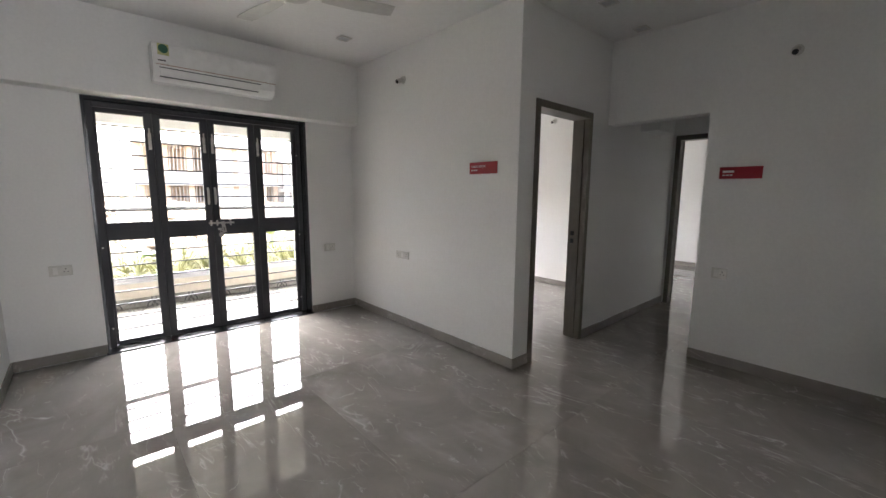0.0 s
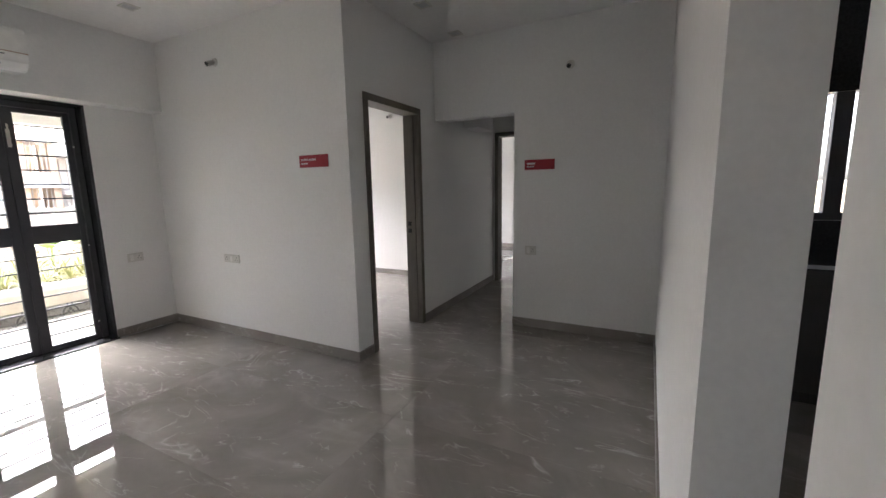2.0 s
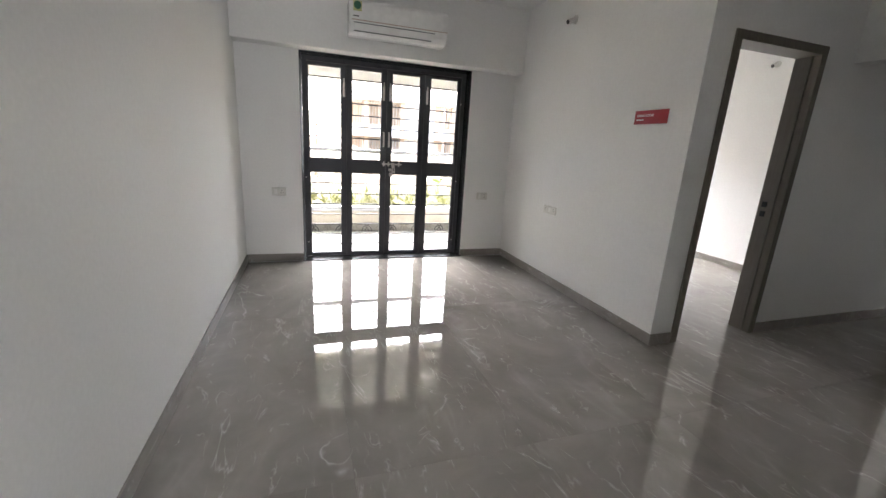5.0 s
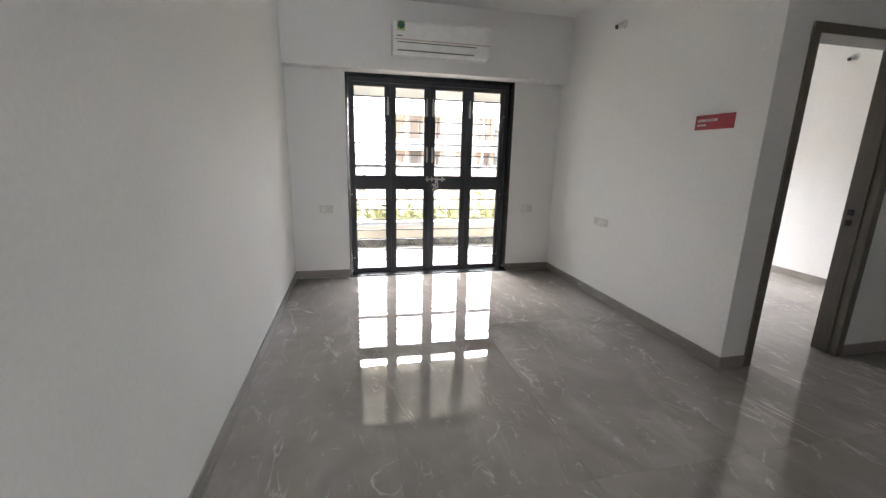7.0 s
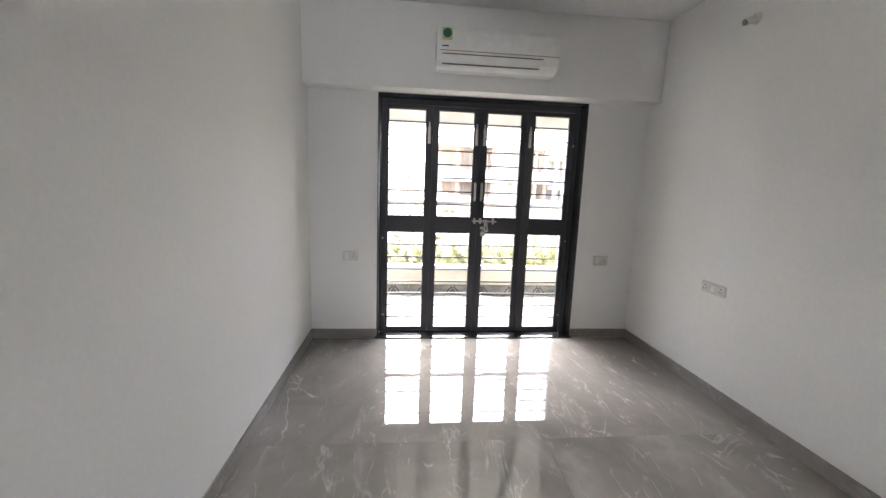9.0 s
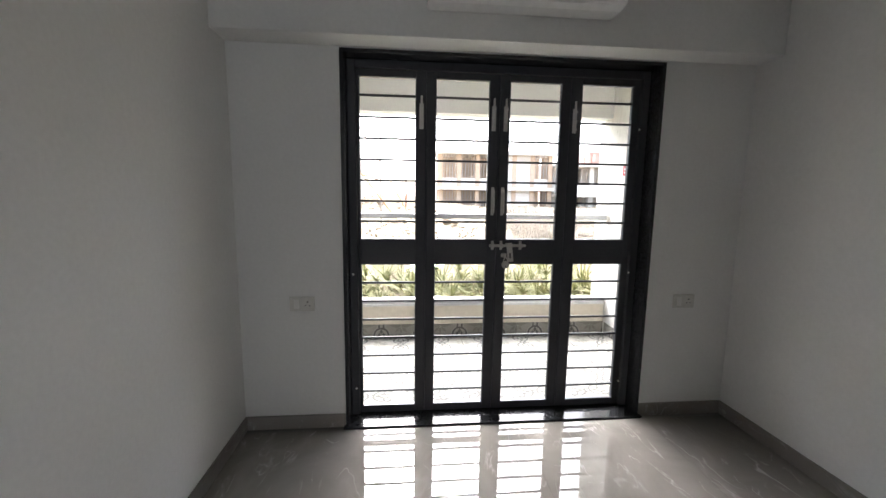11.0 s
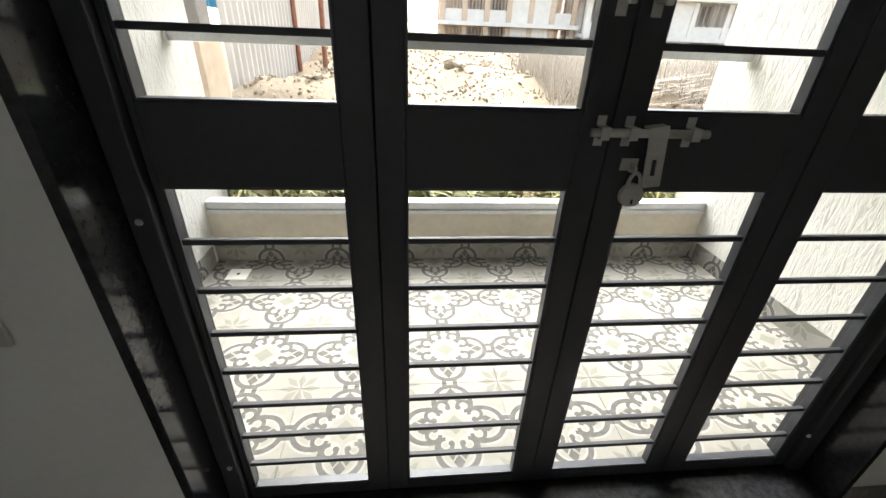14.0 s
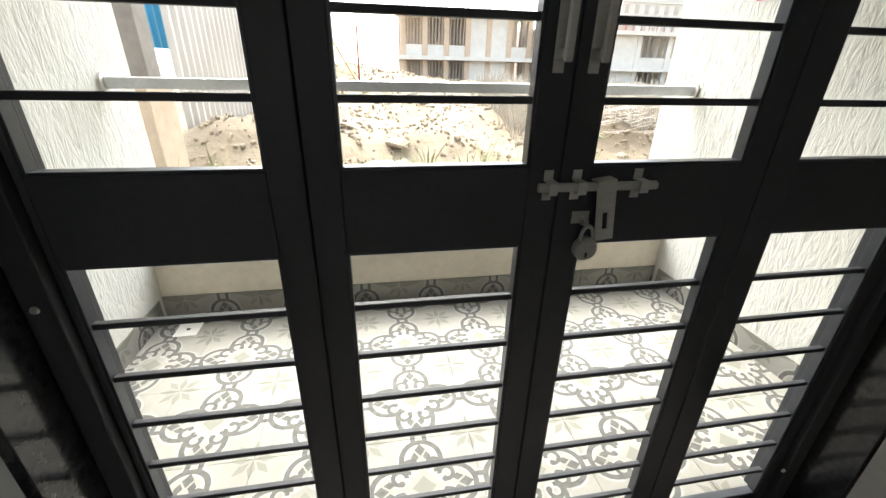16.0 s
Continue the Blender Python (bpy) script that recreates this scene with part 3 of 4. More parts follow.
# ------------------------------------------------------------ air conditioner
def air_conditioner():
    x0, x1, yb, yf, z0, z1 = 1.007, 1.93, -0.173, -0.365, 2.225, 2.51
    ac = thing("air_conditioner", pose((x0 + x1) / 2, yb, z0), "white split air conditioner with a bronze trim line", "air conditioner")
    w, h, dp = (x1 - x0), z1 - z0, yb - yf
    prof = [(0, 0), (-0.10, 0.0), (-dp + 0.045, 0.012), (-dp + 0.012, 0.05), (-dp, 0.10), (-dp, h - 0.03), (-dp + 0.02, h), (0, h)]
    bm = bmesh.new()
    rows = [[bm.verts.new((sx * w / 2, y, z)) for y, z in prof] for sx in (-1, 1)]
    for i in range(len(prof)):
        j = (i + 1) % len(prof)
        bm.faces.new((rows[0][i], rows[0][j], rows[1][j], rows[1][i]))
    bm.faces.new(rows[0])
    bm.faces.new(rows[1][::-1])
    bmesh.ops.recalc_face_normals(bm, faces=bm.faces)
    bmesh.ops.bevel(bm, geom=[e for e in bm.edges if e.calc_face_angle(0) > 0.5], offset=0.006, segments=2, affect="EDGES")
    part(finish("body", bm, M_ACWHITE), ac)
    bm = bmesh.new()
    a = [bm.verts.new(p) for p in ((-w / 2 + 0.045, -dp - 0.003, 0.088), (w / 2 - 0.13, -dp - 0.003, 0.088), (w / 2 - 0.15, -dp + 0.02, 0.032), (-w / 2 + 0.045, -dp + 0.02, 0.032))]
    f = bm.faces.new(a)
    r = bmesh.ops.extrude_face_region(bm, geom=[f])
    bmesh.ops.translate(bm, verts=[v for v in r["geom"] if isinstance(v, bmesh.types.BMVert)], vec=(0, -0.006, -0.003))
    tagged(part(finish("louvre", bm, M_ACWHITE), ac), "white closed air outlet flap")
    # thin dark strips draw the shadow line above and below the flap
    tagged(part(boxes("outlet_shadow_line", [(-w / 2 + 0.04, -dp - 0.0025, 0.090, w / 2 - 0.125, -dp + 0.01, 0.0955), (-w / 2 + 0.04, -dp + 0.012, 0.0245, w / 2 - 0.15, -dp + 0.03, 0.030)], M_BEAD), ac), "dark line round the flap, its shade put into the colour")
    tagged(part(boxes("trim_strip", [(-w / 2 + 0.02, -dp - 0.004, 0.112, w / 2, -dp + 0.004, 0.117)], M_COPPER, 0.001), ac), "bronze trim line")
    tagged(part(boxes("energy_label", [(-w / 2 + 0.035, -dp - 0.0015, 0.185, -w / 2 + 0.11, -dp + 0.001, 0.268)], M_YELLOW), ac), "pale yellow energy sticker")
    bm = bmesh.new()
    bmesh.ops.create_cone(bm, cap_ends=True, segments=24, radius1=0.033, radius2=0.033, depth=0.002, matrix=Matrix.Translation((-w / 2 + 0.0725, -dp - 0.003, 0.232)) @ Euler((radians(90), 0, 0)).to_matrix().to_4x4())
    tagged(part(finish("energy_dial", bm, M_GREEN), ac), "dark green round sticker")
    part(boxes("badge", [(-w / 2 + 0.035, -dp - 0.002, 0.140, -w / 2 + 0.085, -dp + 0.001, 0.148)], M_DARK), ac)


air_conditioner()


# ------------------------------------------------------------ wall fittings
def wall_plate(m, w, h, sockets, switches, label):
    """Plate in the xz plane, facing -y."""
    p = thing("switch_plate", m, label, "socket", "wall plates")
    part(boxes("plate", [(-w / 2, -0.009, -h / 2, w / 2, 0.0, h / 2)], M_SWITCH, 0.003), p)
    for x in switches:
        part(boxes("rocker", [(x - 0.014, -0.0125, -h / 2 + 0.014, x + 0.014, -0.006, h / 2 - 0.014)], M_PLASTIC, 0.002), p)
    for x in sockets:
        bm = bmesh.new()
        for dx, dz, r in ((0, 0.012, 0.0042), (-0.011, -0.009, 0.0032), (0.011, -0.009, 0.0032)):
            add_rod(bm, (x + dx, -0.0105, dz), (x + dx, -0.004, dz), r, 12)
        tagged(part(finish("socket_holes", bm, M_DARK), p), "three dark pin holes")


wall_plate(pose(0.336, -0.0005, 0.741), 0.135, 0.082, [0.03], [-0.03], "cream wall plate with switch and socket")
wall_plate(pose(2.587, -0.0005, 0.733), 0.135, 0.082, [0.03], [-0.03], "cream wall plate with switch and socket")
wall_plate(pose(ROOM_X - 0.0005, -1.0, 0.733, 0, 0, -90), 0.21, 0.075, [-0.07, 0.07], [0.0], "cream wall plate with two sockets")
wall_plate(pose(DIN_X - 0.0005, -3.42, 0.745, 0, 0, -90), 0.105, 0.085, [0.022], [-0.022], "cream wall plate on the dining wall")


def text_part(parent, words, size, x, z, y):
    cu = bpy.data.curves.new("lettering", "FONT")
    cu.body, cu.size, cu.extrude = words, size, 0.0004
    cu.offset = size * 0.02
    tmp = bpy.data.objects.new("lettering", cu)
    scene.collection.objects.link(tmp)
    dg = bpy.context.evaluated_depsgraph_get()
    me = bpy.data.meshes.new_from_object(tmp.evaluated_get(dg))
    bpy.data.objects.remove(tmp)
    me.materials.clear()
    me.materials.append(M_INK)
    me.transform(Matrix.Translation((x, y, z)) @ Euler((radians(90), 0, 0)).to_matrix().to_4x4())
    tagged(part(new("lettering", me), parent), "white lettering")


def room_sign(m, w, h, words, label):
    s = thing("room_sign", m, label, "sign", "room signs")
    part(boxes("board", [(-w / 2, -0.004, -h / 2, w / 2, 0.0, h / 2)], M_RED, 0.001), s)
    if words:
        text_part(s, words, h * 0.25, -w / 2 + 0.022, 0.004, -0.0045)
    else:
        part(boxes("print_bar", [(-w / 2 + 0.022, -0.0052, 0.002, -w / 2 + 0.095, -0.0042, 0.018)], M_INK), s)
    part(boxes("print_line", [(-w / 2 + 0.022 + i * 0.024, -0.0052, -0.022, -w / 2 + 0.022 + i * 0.024 + 0.017, -0.0042, -0.012) for i in range(3)], M_INK), s)


room_sign(pose(ROOM_X - 0.0005, -2.083, 1.562, 0, 0, -90), 0.295, 0.093, "LIVING ROOM", "red room sign with white lettering")
room_sign(pose(DIN_X - 0.0005, -3.488, 1.53, 0, 0, -90), 0.27, 0.09, "", "red room sign with small white print")
BX1 = 2.885
room_sign(pose(BX1 - 0.0005, 1.176, 1.59, 0, 0, -90), 0.30, 0.09, "BALCONY", "red room sign on the balcony wall")


def wire_outlet(m):
    """A conduit end with a lamp holder pointing out of the wall, faces -y."""
    o = thing("wall_lamp_holder", m, "small wall lamp holder with a dark socket", "lamp holder", "lamp holders")
    bm = bmesh.new()
    bmesh.ops.create_cone(bm, cap_ends=True, segments=20, radius1=0.036, radius2=0.031, depth=0.014, matrix=Matrix.Translation((0, -0.007, 0)) @ Euler((radians(90), 0, 0)).to_matrix().to_4x4())
    part(finish("rose", bm, M_SWITCH), o)
    bm = bmesh.new()
    add_rod(bm, (0, -0.012, 0), (0, -0.075, -0.028), 0.021, 18)
    tagged(part(finish("holder", bm, M_STEEL), o), "pale metal holder")
    bm = bmesh.new()
    add_rod(bm, (0, -0.0745, -0.0278), (0, -0.080, -0.0302), 0.018, 18)
    part(finish("socket_mouth", bm, M_DARK), o)


wire_outlet(pose(ROOM_X, -1.03, 2.43, 0, 0, -90))
wire_outlet(pose(DIN_X, -3.735, 2.345, 0, 0, -90))
wire_outlet(pose(5.70, -0.9, 2.40, 0, 0, -90))


def downlight(x, y):
    d = thing("downlight", pose(x, y, CEIL), "square recessed ceiling downlight, switched off", "downlight", "ceiling downlights")
    part(boxes("bezel", [(-0.055, -0.055, -0.008, 0.055, -0.04, -0.0005), (-0.055, 0.04, -0.008, 0.055, 0.055, -0.0005), (-0.055, -0.04, -0.008, -0.04, 0.04, -0.0005), (0.04, -0.04, -0.008, 0.055, 0.04, -0.0005)], M_SWITCH, 0.002), d)
    part(boxes("diffuser", [(-0.04, -0.04, -0.005, 0.04, 0.04, -0.0005)], M_ALU), d)


for x, y in ((2.386, -0.835), (3.452, -2.763), (4.1, -2.73), (3.9, -3.9)):
    downlight(x, y)


def ceiling_fan(x, y, turn):
    f = thing("ceiling_fan", pose(x, y, CEIL, 0, 0, turn), "off-white three-bladed ceiling fan at rest", "fan")
    bm = bmesh.new()
    add_rod(bm, (0, 0, -0.0005), (0, 0, -0.05), 0.05, 20)
    add_rod(bm, (0, 0, -0.05), (0, 0, -0.17), 0.011, 12)
    part(finish("down_rod", bm, M_FANPAINT), f)
    bm = bmesh.new()
    bmesh.ops.create_uvsphere(bm, u_segments=24, v_segments=12, radius=0.1, matrix=Matrix.Translation((0, 0, -0.20)) @ Matrix.Diagonal((1, 1, 0.45, 1)))
    part(finish("motor", bm, M_FANPAINT, True), f)
    for k in range(3):
        bm = bmesh.new()
        add_box(bm, 0.09, -0.018, -0.206, 0.18, 0.018, -0.201)
        vs = []
        for px, py in ((0.16, -0.045), (0.35, -0.062), (0.55, -0.066), (0.60, -0.055), (0.60, 0.045), (0.55, 0.058), (0.35, 0.06), (0.16, 0.04)):
            vs.append(bm.verts.new((px, py, -0.2 - py * 0.12)))
        fc = bm.faces.new(vs)
        r = bmesh.ops.extrude_face_region(bm, geom=[fc])
        bmesh.ops.translate(bm, verts=[v for v in r["geom"] if isinstance(v, bmesh.types.BMVert)], vec=(0, 0, -0.005))
        b = part(finish("blade", bm, M_FANPAINT), f)
        b.matrix_basis = pose(0, 0, 0, 0, 0, 120 * k)


ceiling_fan(1.55, -1.78, -19)

# ------------------------------------------------------------ kitchen
kc = thing("kitchen_counter", pose(3.8, -5.8, 0), "dark kitchen base cabinets under a black counter", "counter")
part(boxes("cabinet_body", [(-0.28, -1.1, 0.09, 0.29, 1.1, 0.84)], M_CAB, 0.002), kc)
part(boxes("plinth", [(-0.22, -1.1, 0.001, 0.29, 1.1, 0.09)], M_DARK), kc)
part(boxes("worktop", [(-0.31, -1.12, 0.842, 0.295, 1.12, 0.88)], M_GRANITE, 0.004), kc)
tagged(part(boxes("edge_strip", [(-0.318, -1.12, 0.85, -0.311, 1.12, 0.872)], M_ALU), kc), "pale metal edge strip")
structure(boxes("kitchen_dado", [(4.085, -6.99, 0.88, 4.099, -4.67, 1.079), (4.085, -6.99, 1.9, 4.099, -4.67, 2.7)], M_GRANITE), "black kitchen wall cladding")
kw = structure(boxes("window_1", [(4.11, -6.3, 1.08, 4.19, -6.24, 2.15), (4.11, -5.01, 1.08, 4.19, -4.95, 2.15), (4.11, -6.24, 1.08, 4.19, -5.01, 1.13), (4.11, -6.24, 2.10, 4.19, -5.01, 2.15), (4.105, -5.51, 1.13, 4.18, -5.42, 2.10), (4.12, -5.60, 1.13, 4.18, -5.55, 2.10), (4.12, -5.9, 1.13, 4.18, -5.84, 2.10)], M_FRAME, 0.002), "black aluminium kitchen window frame")
structure(boxes("wall_dark_kitchen", [(1.57, -6.99, 0.0, 3.4, -6.97, 2.7)], M_WALL), "kitchen rear wall")

# ------------------------------------------------------------ balcony
BX0, BX1, BY = 0.0, 2.885, 1.51
structure(boxes("balcony_slab", [(BX0 - 0.15, 0.2, -0.35, 2.999, BY + 0.3, -0.017)], M_CONC), "raw concrete slab under the balcony tiles")
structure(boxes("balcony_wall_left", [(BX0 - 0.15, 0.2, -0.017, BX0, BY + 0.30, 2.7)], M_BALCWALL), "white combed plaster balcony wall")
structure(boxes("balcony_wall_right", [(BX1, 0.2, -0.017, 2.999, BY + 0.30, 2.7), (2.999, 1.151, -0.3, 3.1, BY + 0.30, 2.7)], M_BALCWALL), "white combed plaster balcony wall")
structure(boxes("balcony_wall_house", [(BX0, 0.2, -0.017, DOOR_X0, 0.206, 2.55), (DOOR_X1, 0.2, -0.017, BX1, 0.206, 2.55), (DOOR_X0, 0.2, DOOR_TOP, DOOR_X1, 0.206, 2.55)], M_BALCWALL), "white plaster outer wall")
structure(boxes("balcony_ceiling", [(BX0, 0.2, 2.55, BX1, BY + 0.30, 2.75)], M_CEIL), "white balcony ceiling")
structure(boxes("balcony_beam", [(BX0, BY + 0.07, 2.10, BX1, BY + 0.26, 2.55)], M_WALL), "white plastered beam over the balcony edge")
structure(boxes("parapet", [(BX0, BY + 0.008, -0.016, BX1, BY + 0.17, 0.29)], M_CREAM, 0.004), "low cream plastered parapet")
structure(boxes("parapet_sill", [(BX0 + 0.001, BY - 0.006, 0.291, BX1 - 0.001, BY + 0.09, 0.315), (BX0 + 0.001, BY + 0.006, 0.315, BX1 - 0.001, BY + 0.08, 0.36)], M_ALU, 0.004), "pale aluminium sill channel on the parapet")
rail = thing("balcony_rail", pose(0, BY + 0.06, 1.152), "pale metal handrail across the balcony", "railing")
part(boxes("handrail", [(BX0 + 0.012, -0.02, -0.024, BX1 - 0.012, 0.02, 0.024)], M_ALU, 0.004), rail)
for x, s in ((BX0 + 0.001, 1), (BX1 - 0.001, -1)):
    bm = bmesh.new()
    add_rod(bm, (x, 0, 0), (x + s * 0.012, 0, 0), 0.045, 24)
    part(finish("flange", bm, M_STEEL), rail)

drain = thing("floor_drain", pose(0.164, 1.354, 0.0), "white square floor drain cover on the balcony tiles", "drain")
part(boxes("cover", [(-0.055, -0.055, 0.0, 0.055, 0.055, 0.004)], M_PLASTIC, 0.002), drain)
bm = bmesh.new()
add_rod(bm, (0, 0, 0.0035), (0, 0, 0.0048), 0.01, 12)
part(finish("hole", bm, M_DARK), drain)

# ------------------------------------------------------------ outdoors
def ground_height(x, y):
    r = math.hypot(x - 2, y)
    z = -0.32
    if y > 2.6:
        k = min(1, (y - 2.6) / 2.4)
        k = k * k * (3 - 2 * k)
        far = max(0.0, 1 - max(0, r - 22) / 18)
        z += 0.78 * k
        z += k * far * (0.30 * noise.noise((x * 0.35, y * 0.35, 2)) + 0.20 * noise.noise((x * 1.1, y * 1.1, 5)) + 0.09 * noise.noise((x * 3.1, y * 3.1, 7)))
        z += 0.8 * math.exp(-((x - 0.4) / 2.8) ** 2 - ((y - 16) / 5.5) ** 2)
        z += 0.25 * math.exp(-((x - 4.0) / 2.4) ** 2 - ((y - 11) / 3.2) ** 2)
    return z


bm = bmesh.new()
xs = [-900, -300, -120, -60, -30, -16] + [-10 + 0.3 * i for i in range(100)] + [20.5, 24, 30, 40, 60, 120, 300, 900]
ys = [-900, -100, -20, 0, 1.8, 2.3] + [2.6 + 0.3 * i for i in range(90)] + [30, 33, 37, 44, 60, 100, 300, 900]
grid = [[bm.verts.new((x, y, ground_height(x, y))) for y in ys] for x in xs]
for i in range(len(xs) - 1):
    for j in range(len(ys) - 1):
        bm.faces.new((grid[i][j], grid[i + 1][j], grid[i + 1][j + 1], grid[i][j + 1]))
structure(finish("ground", bm, M_EARTH, True), "pale dusty earth with rubble mounds")


def stone_mesh(seed, flat=0.6):
    bm = bmesh.new()
    bmesh.ops.create_icosphere(bm, subdivisions=2, radius=0.5)
    for v in bm.verts:
        k = 0.8 + 0.55 * noise.noise(v.co * 2.1 + Vector((seed * 3.1, 0, 0)))
        v.co = Vector((v.co.x * 1.25, v.co.y, v.co.z * flat)) * k
    me = bpy.data.meshes.new("stone")
    bm.to_mesh(me)
    bm.free()
    me.materials.append(M_STONE)
    return me


rnd = random.Random(4)
STONES = [stone_mesh(i, 0.45 + 0.08 * (i % 4)) for i in range(6)]
for i in range(150):
    x, y = rnd.uniform(-0.4, 7.5), 4.2 + 11.5 * rnd.random() ** 1.5
    s = rnd.uniform(0.07, 0.2) if i % 7 else rnd.uniform(0.24, 0.42)
    st = tagged(new("rubble_stone", STONES[i % 6]), "pale broken rubble stone on dusty earth", "stone", "rubble stones")
    st.matrix_basis = Matrix.LocRotScale((x, y, ground_height(x, y) + 0.12 * s), Euler((rnd.uniform(-.3, .3), rnd.uniform(-.3, .3), rnd.uniform(0, 6))), (s, s, s))
bm = bmesh.new()
bmesh.ops.create_icosphere(bm, subdivisions=1, radius=0.7)
pebble_v, pebble_f = [v.co.copy() for v in bm.verts], [[v.index for v in f.verts] for f in bm.faces]
bm.free()
gv, gf = [], []
for i in range(7000):
    x, y = rnd.uniform(-0.8, 8), 3.4 + 14 * rnd.random() ** 1.6
    s = rnd.uniform(0.012, 0.05) * (1 + 0.04 * y)
    m = Matrix.LocRotScale((x, y, ground_height(x, y) + 0.05 * s), Euler((rnd.uniform(0, 6), rnd.uniform(0, 6), rnd.uniform(0, 6))), (s, s * rnd.uniform(.6, 1), s * rnd.uniform(.4, .8)))
    k = len(gv)
    gv += [m @ (v * rnd.uniform(0.8, 1.15)) for v in pebble_v]
    gf += [[k + j for j in f] for f in pebble_f]
gravel = bpy.data.meshes.new("loose_gravel")
gravel.from_pydata(gv, [], gf)
gravel.materials.append(M_GRAVEL)
tagged(new("loose_gravel", gravel), "loose gravel and broken stones", "gravel", kind="stuff")


# corrugated fence along the plot
def corrugated(name, x, y0, y1, z0, z1, material, label):
    bm = bmesh.new()
    n = int((y1 - y0) / 0.05)
    cols = []
    for i in range(n + 1):
        off = (0, 0.045, 0.045, 0)[i % 4]
        y = y0 + (y1 - y0) * i / n
        cols.append([bm.verts.new((x + off + d, y, z)) for d in (0, -0.004) for z in (z0, z1)])
    for a, b in zip(cols, cols[1:]):
        bm.faces.new((a[0], a[1], b[1], b[0]))
        bm.faces.new((a[2], b[2], b[3], a[3]))
        bm.faces.new((a[1], a[3], b[3], b[1]))
    return tagged(finish(name, bm, material), label, "fence", kind="structure")


corrugated("fence_sheet", -0.95, 4.7, 15.0, -0.3, 2.75, M_SHEET, "white corrugated sheet fence along the plot")
corrugated("fence_sheet", -1.55, 3.6, 7.5, 1.4, 2.8, M_BLUE, "blue corrugated sheet fence")
structure(boxes("plinth_wall", [(-1.4, 2.7, -0.4, -0.36, 3.1, 1.09)], M_TAN, 0.01), "rough tan concrete plinth")
structure(boxes("fence_pillar", [(-0.60, 2.80, 1.0905, -0.37, 3.0, 2.9)], M_POST, 0.01), "grey concrete pillar")


def pole(name, p, q, r, material, label):
    bm = bmesh.new()
    add_rod(bm, p, q, r, 10)
    tagged(finish(name, bm, material), label, "pole", "scaffold poles")


pole("fence_post", (-0.86, 7.8, -0.4), (-0.86, 7.8, 3.0), 0.04, M_RUST, "rusty steel fence post")
pole("fence_post", (-0.45, 8.0, -0.4), (-0.38, 8.0, 3.3), 0.045, M_RUST, "rusty steel post with a leaning brace")
pole("fence_post", (0.25, 8.4, -0.4), (0.25, 8.4, 2.9), 0.025, M_CONC, "thin grey steel post")
pole("fence_post", (0.9, 11.5, -0.4), (0.9, 11.5, 2.2), 0.025, M_RUST, "thin rusty steel post")
pole("leaning_pole", (-0.38, 8.05, 3.25), (1.25, 8.3, 0.35), 0.02, M_DRY, "thin leaning bamboo pole")
pole("leaning_pole", (-0.9, 8.1, 2.75), (1.0, 8.0, 0.3), 0.024, M_DRY, "bamboo pole leaning on the fence")
pole("leaning_pole", (-0.4, 8.05, 1.9), (0.25, 8.4, 1.7), 0.018, M_RUST, "thin rusty cross pole")


# plants between parapet and rubble
def blade(bm, base, direction, length, width, droop, seg=4):
    d = Vector(direction).normalized()
    side = d.cross(Vector((0, 0, 1)))
    side = side.normalized() if side.length > 0.01 else Vector((1, 0, 0))
    prev = None
    p = Vector(base)
    for i in range(seg + 1):
        t = i / seg
        w = width * math.sin(math.pi * min(0.98, 0.18 + 0.8 * t)) + 0.001
        a, c, b = bm.verts.new(p + side * w), bm.verts.new(p - Vector((0, 0, w * 0.35))), bm.verts.new(p - side * w)
        if prev:
            bm.faces.new((prev[0], prev[1], c, a))
            bm.faces.new((prev[1], prev[2], b, c))
        prev = (a, c, b)
        d = (d + Vector((0, 0, -droop / seg))).normalized()
        p = p + d * (length / seg)


def fan_palm(x, y, h, seed, dry):
    r = random.Random(seed)
    z = ground_height(x, y)
    pl = thing("fan_palm", pose(x, y, z), "young fan palm with dry hanging fronds" if dry else "young green fan palm with spiky leaves", "palm", "palms by the parapet")
    bm = bmesh.new()
    add_rod(bm, (0, 0, -0.05), (0.02, 0, h * 0.6), 0.035, 8)
    part(finish("trunk", bm, M_DRY), pl)
    green, straw = bmesh.new(), bmesh.new()
    for k in range(11):
        a, e = r.uniform(0, 6.28), r.uniform(0.1, 1.2)
        stem = Vector((math.cos(a) * math.cos(e), math.sin(a) * math.cos(e), math.sin(e)))
        root = Vector((0.02, 0, h * 0.55))
        tip = root + stem * r.uniform(0.18, 0.38)
        tgt = straw if (dry and k % 3) else green
        if dry and k % 3:
            tip.z -= 0.12
        add_rod(tgt, root, tip, 0.005, 5)
        for j in range(17):
            b = (j - 8) * 0.17
            v = Matrix.Rotation(b, 3, stem.orthogonal()) @ stem
            if dry and k % 3:
                v = Vector((v.x * 0.35, v.y * 0.35, -0.9))
            blade(tgt, tip, v, r.uniform(0.25, 0.42), 0.007, r.uniform(0.3, 1.0))
    for bmx, mt, nm in ((green, M_LEAF, "green_leaves"), (straw, M_DRY, "dry_leaves")):
        if len(bmx.verts):
            part(finish(nm, bmx, mt), pl)
        else:
            bmx.free()


for i in range(34):
    fan_palm(-0.3 + 0.105 * i + 0.05 * math.sin(i * 5.1), 2.1 + 0.2 * (i * 7 % 5), 0.5 + 0.06 * (i * 3 % 4), 20 + i, i % 2 == 0)


